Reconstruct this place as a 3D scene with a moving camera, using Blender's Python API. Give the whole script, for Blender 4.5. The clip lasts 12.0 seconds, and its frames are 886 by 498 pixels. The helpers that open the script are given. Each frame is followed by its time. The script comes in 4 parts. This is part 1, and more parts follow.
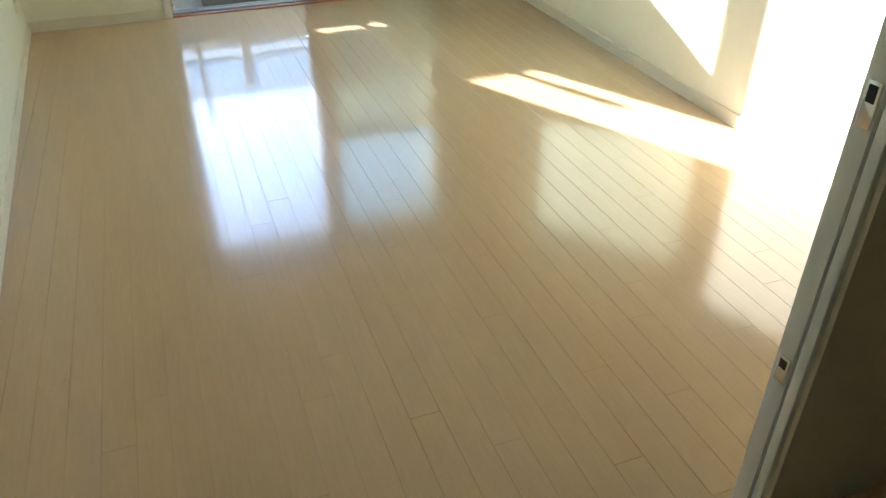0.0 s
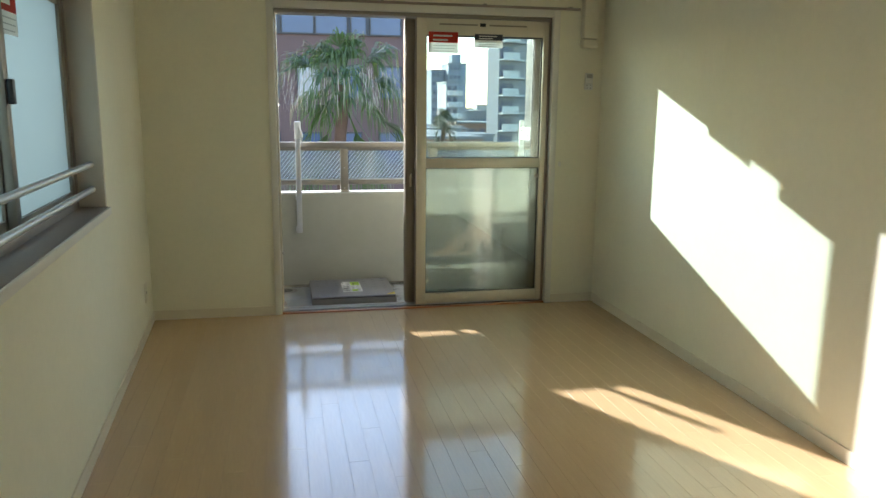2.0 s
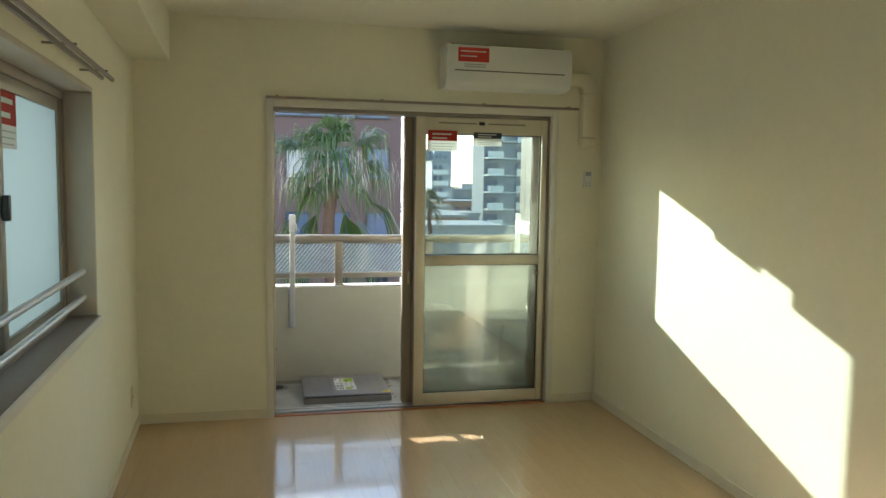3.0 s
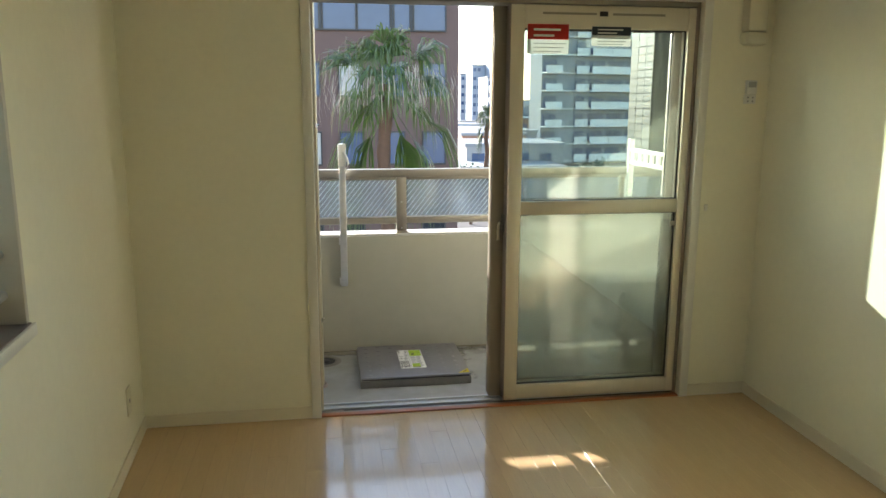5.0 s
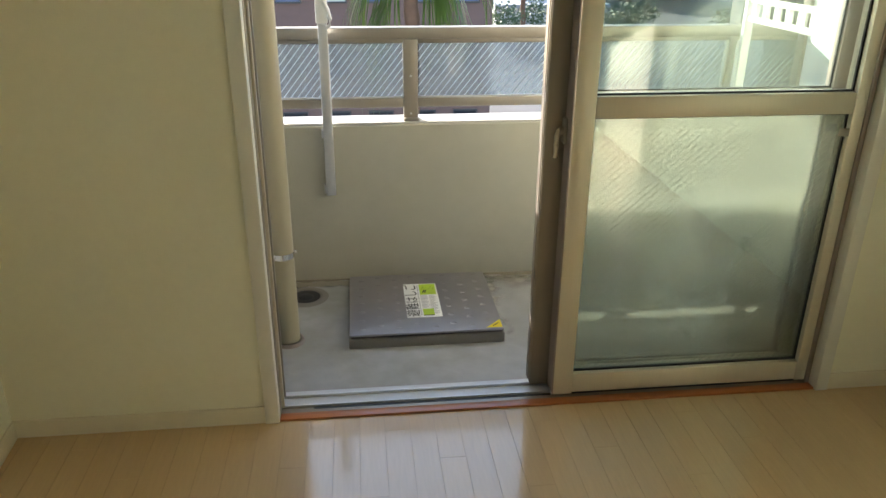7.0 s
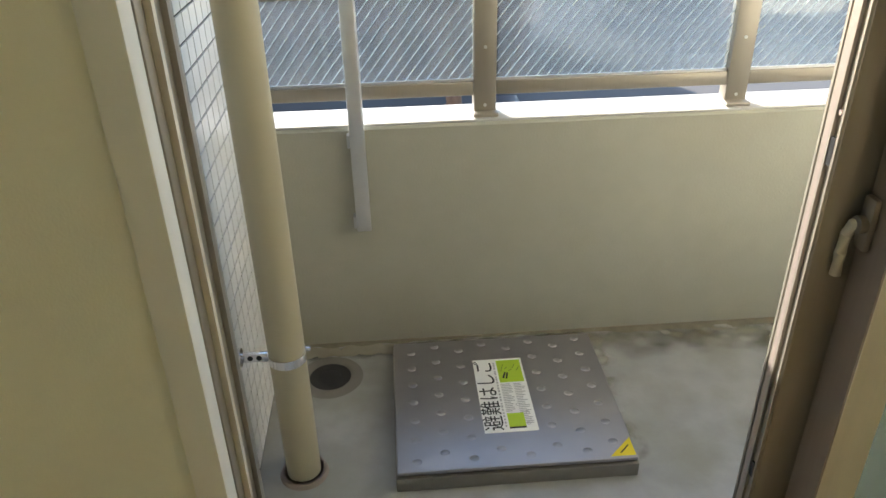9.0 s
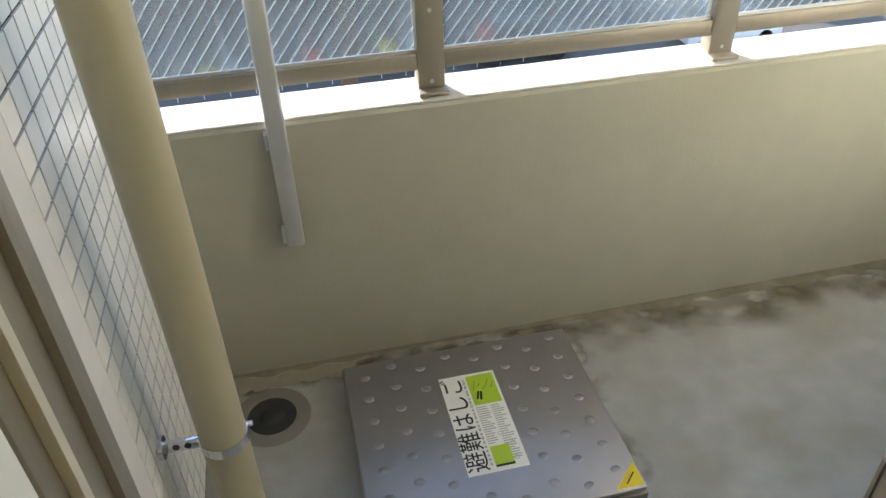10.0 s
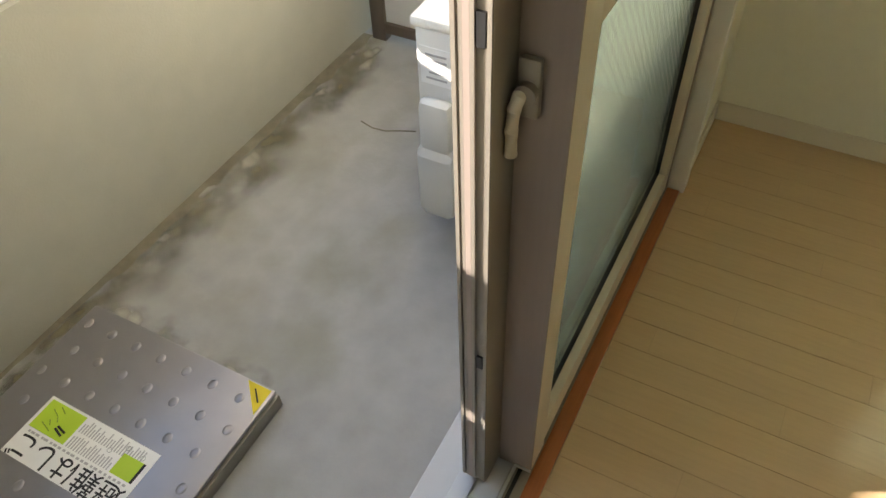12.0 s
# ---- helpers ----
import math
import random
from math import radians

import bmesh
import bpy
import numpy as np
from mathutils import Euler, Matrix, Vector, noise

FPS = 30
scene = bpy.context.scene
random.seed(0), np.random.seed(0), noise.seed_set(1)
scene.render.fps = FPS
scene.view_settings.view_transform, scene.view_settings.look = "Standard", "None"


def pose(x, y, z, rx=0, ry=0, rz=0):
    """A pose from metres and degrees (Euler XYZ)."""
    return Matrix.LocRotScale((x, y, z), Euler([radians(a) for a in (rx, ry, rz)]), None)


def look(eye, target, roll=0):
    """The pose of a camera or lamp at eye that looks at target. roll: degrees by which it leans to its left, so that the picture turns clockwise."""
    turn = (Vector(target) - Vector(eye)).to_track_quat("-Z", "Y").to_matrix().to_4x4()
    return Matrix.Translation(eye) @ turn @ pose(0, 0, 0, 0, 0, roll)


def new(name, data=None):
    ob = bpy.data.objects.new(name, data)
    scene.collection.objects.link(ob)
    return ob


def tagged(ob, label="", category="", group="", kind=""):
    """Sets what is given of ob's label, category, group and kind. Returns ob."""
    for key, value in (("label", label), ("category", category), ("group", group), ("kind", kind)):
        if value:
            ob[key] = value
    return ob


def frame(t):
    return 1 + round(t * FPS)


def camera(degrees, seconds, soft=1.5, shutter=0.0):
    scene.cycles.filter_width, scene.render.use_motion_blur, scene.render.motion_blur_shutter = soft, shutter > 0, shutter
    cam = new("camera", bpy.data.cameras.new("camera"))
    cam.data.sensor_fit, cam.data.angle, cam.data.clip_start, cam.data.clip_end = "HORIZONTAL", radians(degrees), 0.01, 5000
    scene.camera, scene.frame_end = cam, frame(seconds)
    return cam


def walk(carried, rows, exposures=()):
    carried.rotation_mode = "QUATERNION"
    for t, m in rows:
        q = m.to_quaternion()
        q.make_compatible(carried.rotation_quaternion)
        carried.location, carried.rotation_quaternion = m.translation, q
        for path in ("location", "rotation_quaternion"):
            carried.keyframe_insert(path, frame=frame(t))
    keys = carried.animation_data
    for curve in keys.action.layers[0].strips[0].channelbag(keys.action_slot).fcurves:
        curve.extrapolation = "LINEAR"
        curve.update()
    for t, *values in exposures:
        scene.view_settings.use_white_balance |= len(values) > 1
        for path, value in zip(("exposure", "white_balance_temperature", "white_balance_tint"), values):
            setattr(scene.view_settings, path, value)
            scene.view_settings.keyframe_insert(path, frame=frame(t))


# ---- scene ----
cam = camera(61.1, 12.0)
PATH = [
    (0, (0.009, -0.063, 1.39), (0.577, 1.501, 0.28), -0.4),
    (0.5, (0.007, -0.182, 1.33), (0.359, 1.525, 0.349), 1.0),
    (1, (-0.038, -0.202, 1.31), (0.346, 1.569, 0.464), 0.8),
    (1.5, (0.06, -0.095, 1.322), (0.447, 1.765, 0.692), 1.1),
    (2, (0.081, -0.05, 1.394), (0.489, 1.871, 1.016), 0.6),
    (2.5, (0.06, -0.023, 1.476), (0.498, 1.918, 1.274), 0.8),
    (2.7, (0.018, -0.002, 1.5), (0.472, 1.936, 1.326), 0.9),
    (4.3, (0.033, 1.01, 1.537), (0.405, 2.958, 1.276), 0.5),
    (4.5, (0.041, 1.148, 1.529), (0.397, 3.093, 1.233), 0.4),
    (5, (0.092, 1.458, 1.519), (0.396, 3.396, 1.128), 0.2),
    (5.5, (0.132, 1.801, 1.521), (0.416, 3.716, 1.017), 0.2),
    (6, (0.186, 2.123, 1.478), (0.464, 4.012, 0.882), 0.8),
    (6.5, (0.245, 2.525, 1.496), (0.515, 4.372, 0.779), 0.8),
    (7, (0.335, 2.856, 1.48), (0.544, 4.683, 0.694), 0.4),
    (7.5, (0.319, 3.235, 1.471), (0.517, 5.037, 0.625), 0.5),
    (9.3, (0.3, 4.29, 1.402), (0.396, 6.01, 0.386), -1.6),
    (9.5, (0.29, 4.39, 1.401), (0.398, 6.087, 0.35), -2.2),
    (10, (0.24, 4.606, 1.42), (0.571, 6.194, 0.25), -2.1),
    (10.5, (0.165, 4.722, 1.439), (0.928, 6.102, 0.214), 0.7),
    (11, (0.235, 4.75, 1.438), (1.212, 5.925, 0.142), -0.4),
    (11.5, (0.169, 4.78, 1.449), (1.346, 5.662, 0.095), 2.0),
    (12, (0.297, 4.757, 1.423), (1.463, 5.43, -0.056), -2.8),
]
EXPOSURES = [(0.0, 3.4, 5650, 9), (0.5, 3.1, 5650, 10), (1.0, 2.88, 5750, 11), (1.5, 2.5, 6000, 11), (2.0, 2.4, 6050, 10), (2.5, 2.46, 6250, 9), (4.5, 2.48, 6650, 10), (6.0, 2.56, 6750, 12), (7.5, 2.62, 6750, 12), (9.5, 2.46, 6600, 11), (11.0, 2.42, 6700, 13), (12.0, 2.7, 7000, 15)]
walk(cam, [(t, look(eye, target, roll)) for t, eye, target, roll in PATH], EXPOSURES)

# ---- light ----
SUN = Vector((-0.998, 2.0, 0.724)).normalized()
world = bpy.data.worlds.new("sky")
scene.world = world
world.use_nodes = True
wn = world.node_tree.nodes
sky = wn.new("ShaderNodeTexSky")
sky.sky_type, sky.sun_disc = "NISHITA", False
sky.sun_elevation, sky.sun_rotation = math.asin(SUN.z), math.atan2(SUN.x, SUN.y)
sky.altitude, sky.dust_density = 30, 0.5
world.node_tree.links.new(sky.outputs[0], wn["Background"].inputs[0])
wn["Background"].inputs[1].default_value = 0.15
sun = new("sun", bpy.data.lights.new("sun", "SUN"))
sun.data.energy, sun.data.angle, sun.data.color = 3.5, radians(0.55), (1.0, 0.96, 0.90)
sun.matrix_world = look(SUN * 60, (0, 0, 0))
# daylight in the side window's opening
day = new("window_daylight", bpy.data.lights.new("window_daylight", "AREA"))
day.data.shape, day.data.size, day.data.size_y, day.data.energy, day.data.color = "RECTANGLE", 1.7, 1.0, 3.5, (0.93, 0.97, 1.0)
day.matrix_world = look((-1.28, 2.6, 1.42), (0.5, 2.65, 1.35))


# ---- materials ----
def material(name, base, rough=0.5, metal=0.0, vary=0.0, scale=8.0, bump=0.0, bump_scale=120.0, coat=0.0, stretch=(1, 1, 1), each=0.0, stain=None, stain_scale=1.5, spec=0.5):
    """Principled surface with a fine grain, a slow variation, optional stains and relief."""
    m = bpy.data.materials.new(name)
    m.use_nodes = True
    n, l = m.node_tree.nodes, m.node_tree.links
    p = n["Principled BSDF"]
    p.inputs["Roughness"].default_value, p.inputs["Metallic"].default_value = rough, metal
    p.inputs["Coat Weight"].default_value, p.inputs["Coat Roughness"].default_value = coat, 0.08
    p.inputs["Specular IOR Level"].default_value = spec
    p.inputs["Base Color"].default_value = (*base, 1)
    co = n.new("ShaderNodeTexCoord")
    mp = n.new("ShaderNodeMapping")
    mp.inputs["Scale"].default_value = stretch
    l.new(co.outputs["Object"], mp.inputs[0])
    colour = None
    if vary or stain or each:
        big, fine = n.new("ShaderNodeTexNoise"), n.new("ShaderNodeTexNoise")
        big.inputs["Scale"].default_value, fine.inputs["Scale"].default_value = scale * 0.15, scale
        big.inputs["Detail"].default_value = fine.inputs["Detail"].default_value = 4
        for t in (big, fine):
            l.new(mp.outputs[0], t.inputs["Vector"])
        add = n.new("ShaderNodeMath")
        add.operation = "ADD"
        l.new(big.outputs[0], add.inputs[0]), l.new(fine.outputs[0], add.inputs[1])
        total = add.outputs[0]
        if each:
            info, mul, add2 = n.new("ShaderNodeObjectInfo"), n.new("ShaderNodeMath"), n.new("ShaderNodeMath")
            mul.operation, add2.operation = "MULTIPLY_ADD", "ADD"
            mul.inputs[1].default_value, mul.inputs[2].default_value = each, -each / 2
            l.new(info.outputs["Random"], mul.inputs[0])
            l.new(total, add2.inputs[0]), l.new(mul.outputs[0], add2.inputs[1])
            total = add2.outputs[0]
        ramp = n.new("ShaderNodeMapRange")
        ramp.inputs["From Min"].default_value, ramp.inputs["From Max"].default_value = 0.5, 1.5
        ramp.inputs["To Min"].default_value, ramp.inputs["To Max"].default_value = 1 - vary, 1 + vary
        l.new(total, ramp.inputs[0])
        mul2 = n.new("ShaderNodeVectorMath")
        mul2.operation = "MULTIPLY"
        mul2.inputs[0].default_value = base
        l.new(ramp.outputs[0], mul2.inputs[1])
        colour = mul2.outputs[0]
        if stain:
            st, edge, mix = n.new("ShaderNodeTexNoise"), n.new("ShaderNodeMapRange"), n.new("ShaderNodeMix")
            st.inputs["Scale"].default_value, st.inputs["Detail"].default_value = stain_scale, 7
            edge.inputs["From Min"].default_value, edge.inputs["From Max"].default_value = 0.5, 0.68
            mix.data_type = "RGBA"
            mix.inputs["B"].default_value = (*stain, 1)
            l.new(mp.outputs[0], st.inputs["Vector"]), l.new(st.outputs[0], edge.inputs[0])
            l.new(edge.outputs[0], mix.inputs["Factor"]), l.new(colour, mix.inputs["A"])
            colour = mix.outputs["Result"]
        l.new(colour, p.inputs["Base Color"])
    if bump:
        b, t = n.new("ShaderNodeBump"), n.new("ShaderNodeTexNoise")
        t.inputs["Scale"].default_value, t.inputs["Detail"].default_value = bump_scale, 3
        b.inputs["Strength"].default_value, b.inputs["Distance"].default_value = bump, 0.002
        l.new(mp.outputs[0], t.inputs["Vector"]), l.new(t.outputs[0], b.inputs["Height"]), l.new(b.outputs[0], p.inputs["Normal"])
    return m


def clear_glass(name, tint=(0.9, 0.95, 0.93)):
    m = bpy.data.materials.new(name)
    m.use_nodes = True
    n, l = m.node_tree.nodes, m.node_tree.links
    n.remove(n["Principled BSDF"])
    mix, tr, gl = n.new("ShaderNodeMixShader"), n.new("ShaderNodeBsdfTransparent"), n.new("ShaderNodeBsdfGlossy")
    fr, steep, gain = n.new("ShaderNodeLayerWeight"), n.new("ShaderNodeMath"), n.new("ShaderNodeMath")
    tr.inputs[0].default_value = (*tint, 1)
    gl.inputs["Roughness"].default_value = 0.01
    fr.inputs[0].default_value = 0.5
    steep.operation, gain.operation = "POWER", "MULTIPLY_ADD"
    steep.inputs[1].default_value, gain.inputs[1].default_value, gain.inputs[2].default_value = 5, 0.88, 0.12
    l.new(fr.outputs["Facing"], steep.inputs[0]), l.new(steep.outputs[0], gain.inputs[0])
    l.new(gain.outputs[0], mix.inputs[0]), l.new(tr.outputs[0], mix.inputs[1]), l.new(gl.outputs[0], mix.inputs[2])
    l.new(mix.outputs[0], n["Material Output"].inputs[0])
    return m


def frosted_glass(name, tint, rough, direct, translucent, ribs=0.0, gloss=0.03, relief=0.28):
    """Figured glass: part blurred view, part spread light, part clear, with diagonal ribs where asked."""
    m = bpy.data.materials.new(name)
    m.use_nodes = True
    n, l = m.node_tree.nodes, m.node_tree.links
    n.remove(n["Principled BSDF"])
    rf, ts, tr, gl = n.new("ShaderNodeBsdfRefraction"), n.new("ShaderNodeBsdfTranslucent"), n.new("ShaderNodeBsdfTransparent"), n.new("ShaderNodeBsdfGlossy")
    for s in (rf, ts, tr):
        s.inputs[0].default_value = (*tint, 1)
    rf.inputs["Roughness"].default_value, rf.inputs["IOR"].default_value = rough, 1.08
    gl.inputs["Roughness"].default_value = 0.03
    a, b, c = n.new("ShaderNodeMixShader"), n.new("ShaderNodeMixShader"), n.new("ShaderNodeMixShader")
    a.inputs[0].default_value, b.inputs[0].default_value, c.inputs[0].default_value = translucent, direct, gloss
    l.new(rf.outputs[0], a.inputs[1]), l.new(ts.outputs[0], a.inputs[2])
    l.new(a.outputs[0], b.inputs[1]), l.new(tr.outputs[0], b.inputs[2])
    l.new(b.outputs[0], c.inputs[1]), l.new(gl.outputs[0], c.inputs[2])
    l.new(c.outputs[0], n["Material Output"].inputs[0])
    co, bp, t = n.new("ShaderNodeTexCoord"), n.new("ShaderNodeBump"), n.new("ShaderNodeTexNoise")
    t.inputs["Scale"].default_value = 220
    l.new(co.outputs["Object"], t.inputs["Vector"])
    height = t.outputs[0]
    if ribs:
        turn, wave, both = n.new("ShaderNodeMapping"), n.new("ShaderNodeTexWave"), n.new("ShaderNodeMath")
        turn.inputs["Rotation"].default_value = (0, radians(40), 0)
        wave.inputs["Scale"].default_value, wave.inputs["Distortion"].default_value = 0.314 / ribs, 0.4
        both.operation = "MULTIPLY_ADD"
        both.inputs[1].default_value = 0.35
        l.new(co.outputs["Object"], turn.inputs[0]), l.new(turn.outputs[0], wave.inputs["Vector"])
        l.new(t.outputs[0], both.inputs[0]), l.new(wave.outputs["Fac"], both.inputs[2])
        height = both.outputs[0]
    bp.inputs["Strength"].default_value, bp.inputs["Distance"].default_value = relief, 0.002
    l.new(height, bp.inputs["Height"])
    l.new(bp.outputs[0], rf.inputs["Normal"])
    return m


WALLPAPER = material("cream_wallpaper", (0.90, 0.865, 0.70), 0.75, vary=0.03, scale=30, bump=0.25, bump_scale=260)
CEILING = material("cream_ceiling_paper", (0.89, 0.86, 0.76), 0.8, vary=0.03, scale=30, bump=0.2, bump_scale=260)
TRIM = material("white_trim", (0.82, 0.79, 0.72), 0.4, vary=0.03, scale=12, bump=0.05)
DUCT = material("cream_pipe_cover_plastic", (0.80, 0.755, 0.60), 0.5, vary=0.03, scale=10)
REVEAL = material("beige_reveal_lining", (0.60, 0.55, 0.46), 0.5, vary=0.04, scale=14)
BRONZE = material("dark_bronze_aluminium", (0.16, 0.132, 0.112), 0.5, metal=0.2, vary=0.08, scale=18, stretch=(8, 8, 0.4))
SKIRTING = material("cream_skirting", (0.82, 0.75, 0.60), 0.45, vary=0.03, scale=12, bump=0.05)
PLANK = material("beech_laminate", (0.64, 0.445, 0.25), 0.17, vary=0.07, scale=22, coat=0.6, stretch=(6, 0.5, 1), each=0.1, bump=0.03, bump_scale=8)
GROOVE = material("dark_joint", (0.50, 0.335, 0.18), 0.6, vary=0.1)
SILL_WOOD = material("orange_brown_sill_wood", (0.43, 0.135, 0.04), 0.3, vary=0.2, scale=18, stretch=(0.6, 8, 1), coat=0.3)
ALU = material("champagne_aluminium", (0.32, 0.288, 0.24), 0.42, metal=0.5, vary=0.05, scale=20, stretch=(8, 8, 0.4))
ALU_LIGHT = material("pale_champagne_aluminium", (0.72, 0.66, 0.55), 0.4, metal=0.35, vary=0.04, scale=20, stretch=(8, 8, 0.4))
ALU_DARK = material("taupe_aluminium", (0.33, 0.27, 0.235), 0.45, metal=0.25, vary=0.06, scale=20, stretch=(8, 8, 0.4))
STEEL = material("galvanised_steel", (0.66, 0.67, 0.68), 0.35, metal=0.6, vary=0.06, scale=30)
CHROME = material("bright_steel", (0.75, 0.75, 0.76), 0.15, metal=1.0)
BLACK = material("black_plastic", (0.02, 0.02, 0.02), 0.4)
GASKET = material("dark_rubber", (0.03, 0.03, 0.032), 0.6)
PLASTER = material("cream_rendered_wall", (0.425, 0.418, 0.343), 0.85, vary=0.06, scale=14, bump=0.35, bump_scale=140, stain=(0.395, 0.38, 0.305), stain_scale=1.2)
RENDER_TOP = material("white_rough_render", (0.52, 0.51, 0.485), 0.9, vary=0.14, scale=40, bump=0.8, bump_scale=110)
CONCRETE = material("grey_screed", (0.37, 0.372, 0.368), 0.5, vary=0.2, scale=14, bump=0.3, bump_scale=70, stain=(0.30, 0.298, 0.26), stain_scale=3.6)
MORTAR = material("dirty_mortar_stain", (0.29, 0.272, 0.215), 0.85, vary=0.15, scale=18, bump=0.5, bump_scale=60, stain=(0.24, 0.222, 0.165), stain_scale=14)
def broken(mat, low, high, scale):
    """Lets a stain break up along its edges and in its middle."""
    n, l = mat.node_tree.nodes, mat.node_tree.links
    t, edge, clear, mix, co = n.new("ShaderNodeTexNoise"), n.new("ShaderNodeMapRange"), n.new("ShaderNodeBsdfTransparent"), n.new("ShaderNodeMixShader"), n.new("ShaderNodeTexCoord")
    rim, worn = n.new("ShaderNodeVertexColor"), n.new("ShaderNodeMath")
    rim.layer_name, worn.operation = "wear", "MULTIPLY"
    t.inputs["Scale"].default_value, t.inputs["Detail"].default_value = scale, 8
    edge.inputs["From Min"].default_value, edge.inputs["From Max"].default_value = low, high
    l.new(co.outputs["Object"], t.inputs["Vector"]), l.new(t.outputs[0], edge.inputs[0]), l.new(edge.outputs[0], worn.inputs[0]), l.new(rim.outputs[0], worn.inputs[1]), l.new(worn.outputs[0], mix.inputs[0])
    l.new(clear.outputs[0], mix.inputs[1]), l.new(n["Principled BSDF"].outputs[0], mix.inputs[2])
    l.new(mix.outputs[0], n["Material Output"].inputs[0])
    return mat


DIRT = material("brown_dirt", (0.19, 0.17, 0.125), 0.95, vary=0.35, scale=40, bump=0.5, bump_scale=80, stain=(0.24, 0.225, 0.17), stain_scale=14)
STAIN = broken(material("brown_green_stain", (0.19, 0.17, 0.112), 0.9, vary=0.25, scale=30), 0.30, 0.62, 10)
SPLASH = broken(material("pale_splash", (0.47, 0.455, 0.40), 0.85, vary=0.12, scale=30), 0.34, 0.58, 12)
SILL_PALE = material("pale_grey_sill", (0.60, 0.62, 0.65), 0.45, vary=0.05, scale=14)
HATCH = material("ribbed_stainless", (0.345, 0.332, 0.345), 0.38, metal=0.7, vary=0.07, scale=14, bump=0.06, bump_scale=40)
HATCH_SIDE = material("weathered_galvanised_rim", (0.25, 0.235, 0.21), 0.5, metal=0.4, vary=0.15, scale=14)
PVC = material("beige_pvc", (0.42, 0.375, 0.255), 0.38, vary=0.05, scale=8)
TILE = material("white_glazed_tile", (0.82, 0.80, 0.77), 0.35, vary=0.05, scale=6, each=0.1)
TILE_JOINT = material("grey_tile_joint", (0.025, 0.028, 0.034), 0.9, vary=0.1)
GREY_TILE = material("grey_glazed_tile", (0.07, 0.08, 0.095), 0.45, vary=0.08, scale=6)
TILE_MARGIN = material("white_sealant_margin", (0.72, 0.70, 0.69), 0.7, vary=0.05, scale=20, bump=0.2)
WHITE = material("white_plastic", (0.80, 0.80, 0.77), 0.35, vary=0.02, scale=6)
UNIT_WHITE = material("ivory_painted_steel", (0.68, 0.67, 0.625), 0.4, vary=0.04, scale=8)
PANEL = material("white_cement_board", (0.74, 0.745, 0.74), 0.6, vary=0.05, scale=5, bump=0.15)
RED = material("red_sticker", (0.62, 0.045, 0.03), 0.5, vary=0.05)
PAPER = material("white_sticker_paper", (0.82, 0.82, 0.80), 0.5, vary=0.03)
THIN_PAPER = material("thin_sticker_paper", (0.82, 0.82, 0.80), 0.5, vary=0.03)
THIN_RED = material("thin_red_sticker", (0.66, 0.05, 0.035), 0.5, vary=0.05)
for mat, colour in ((THIN_PAPER, (0.8, 0.8, 0.78, 1)), (THIN_RED, (0.7, 0.05, 0.03, 1))):
    nt = mat.node_tree
    thin, both = nt.nodes.new("ShaderNodeBsdfTranslucent"), nt.nodes.new("ShaderNodeMixShader")
    thin.inputs[0].default_value, both.inputs[0].default_value = colour, 0.5
    nt.links.new(nt.nodes["Principled BSDF"].outputs[0], both.inputs[1]), nt.links.new(thin.outputs[0], both.inputs[2])
    nt.links.new(both.outputs[0], nt.nodes["Material Output"].inputs[0])
INK = material("black_ink", (0.015, 0.015, 0.015), 0.5)
GREY_INK = material("grey_print", (0.42, 0.42, 0.42), 0.5)
NAVY = material("navy_sticker", (0.03, 0.035, 0.06), 0.5)
LIME = material("lime_print", (0.42, 0.60, 0.04), 0.5, vary=0.05)
LIME_DARK = material("dark_green_print", (0.16, 0.27, 0.02), 0.5)
YELLOW = material("yellow_sticker", (0.75, 0.58, 0.02), 0.5)
# cream paper toned down: part of the hall's shade sits in its colour
HALL = material("shaded_cream_hall_wallpaper", (0.74, 0.65, 0.47), 0.8, vary=0.05, scale=20, bump=0.2)
GLASS = clear_glass("clear_glass")
FROST = frosted_glass("frosted_door_glass", (0.745, 0.775, 0.715), 0.17, 0.17, 0.2, ribs=0.017, gloss=0.11, relief=0.6)
WINDOW_FROST = frosted_glass("frosted_window_glass", (0.46, 0.51, 0.49), 0.35, 0.0, 0.35, gloss=0.05)
RAIL_GLASS = frosted_glass("figured_rail_glass", (0.62, 0.68, 0.73), 0.2, 0.06, 0.05, gloss=0.06)


# ---- building blocks ----
def box(bm, x0, x1, y0, y1, z0, z1, bevel=0.0):
    made = bmesh.ops.create_cube(bm, size=1, matrix=Matrix.LocRotScale(((x0 + x1) / 2, (y0 + y1) / 2, (z0 + z1) / 2), None, (abs(x1 - x0), abs(y1 - y0), abs(z1 - z0))))
    if bevel:
        edges = {e for v in made["verts"] for e in v.link_edges}
        bmesh.ops.bevel(bm, geom=list(edges), offset=bevel, segments=2, affect="EDGES", profile=0.5)
    return bm


def cube(x0, x1, y0, y1, z0, z1, bevel=0.0):
    return box(bmesh.new(), x0, x1, y0, y1, z0, z1, bevel)


def rod(bm, a, b, r, r2=None, seg=16):
    a, b = Vector(a), Vector(b)
    turn = (b - a).to_track_quat("Z", "Y").to_matrix().to_4x4()
    bmesh.ops.create_cone(bm, cap_ends=True, segments=seg, radius1=r, radius2=r if r2 is None else r2, depth=(b - a).length, matrix=Matrix.Translation((a + b) / 2) @ turn)
    return bm


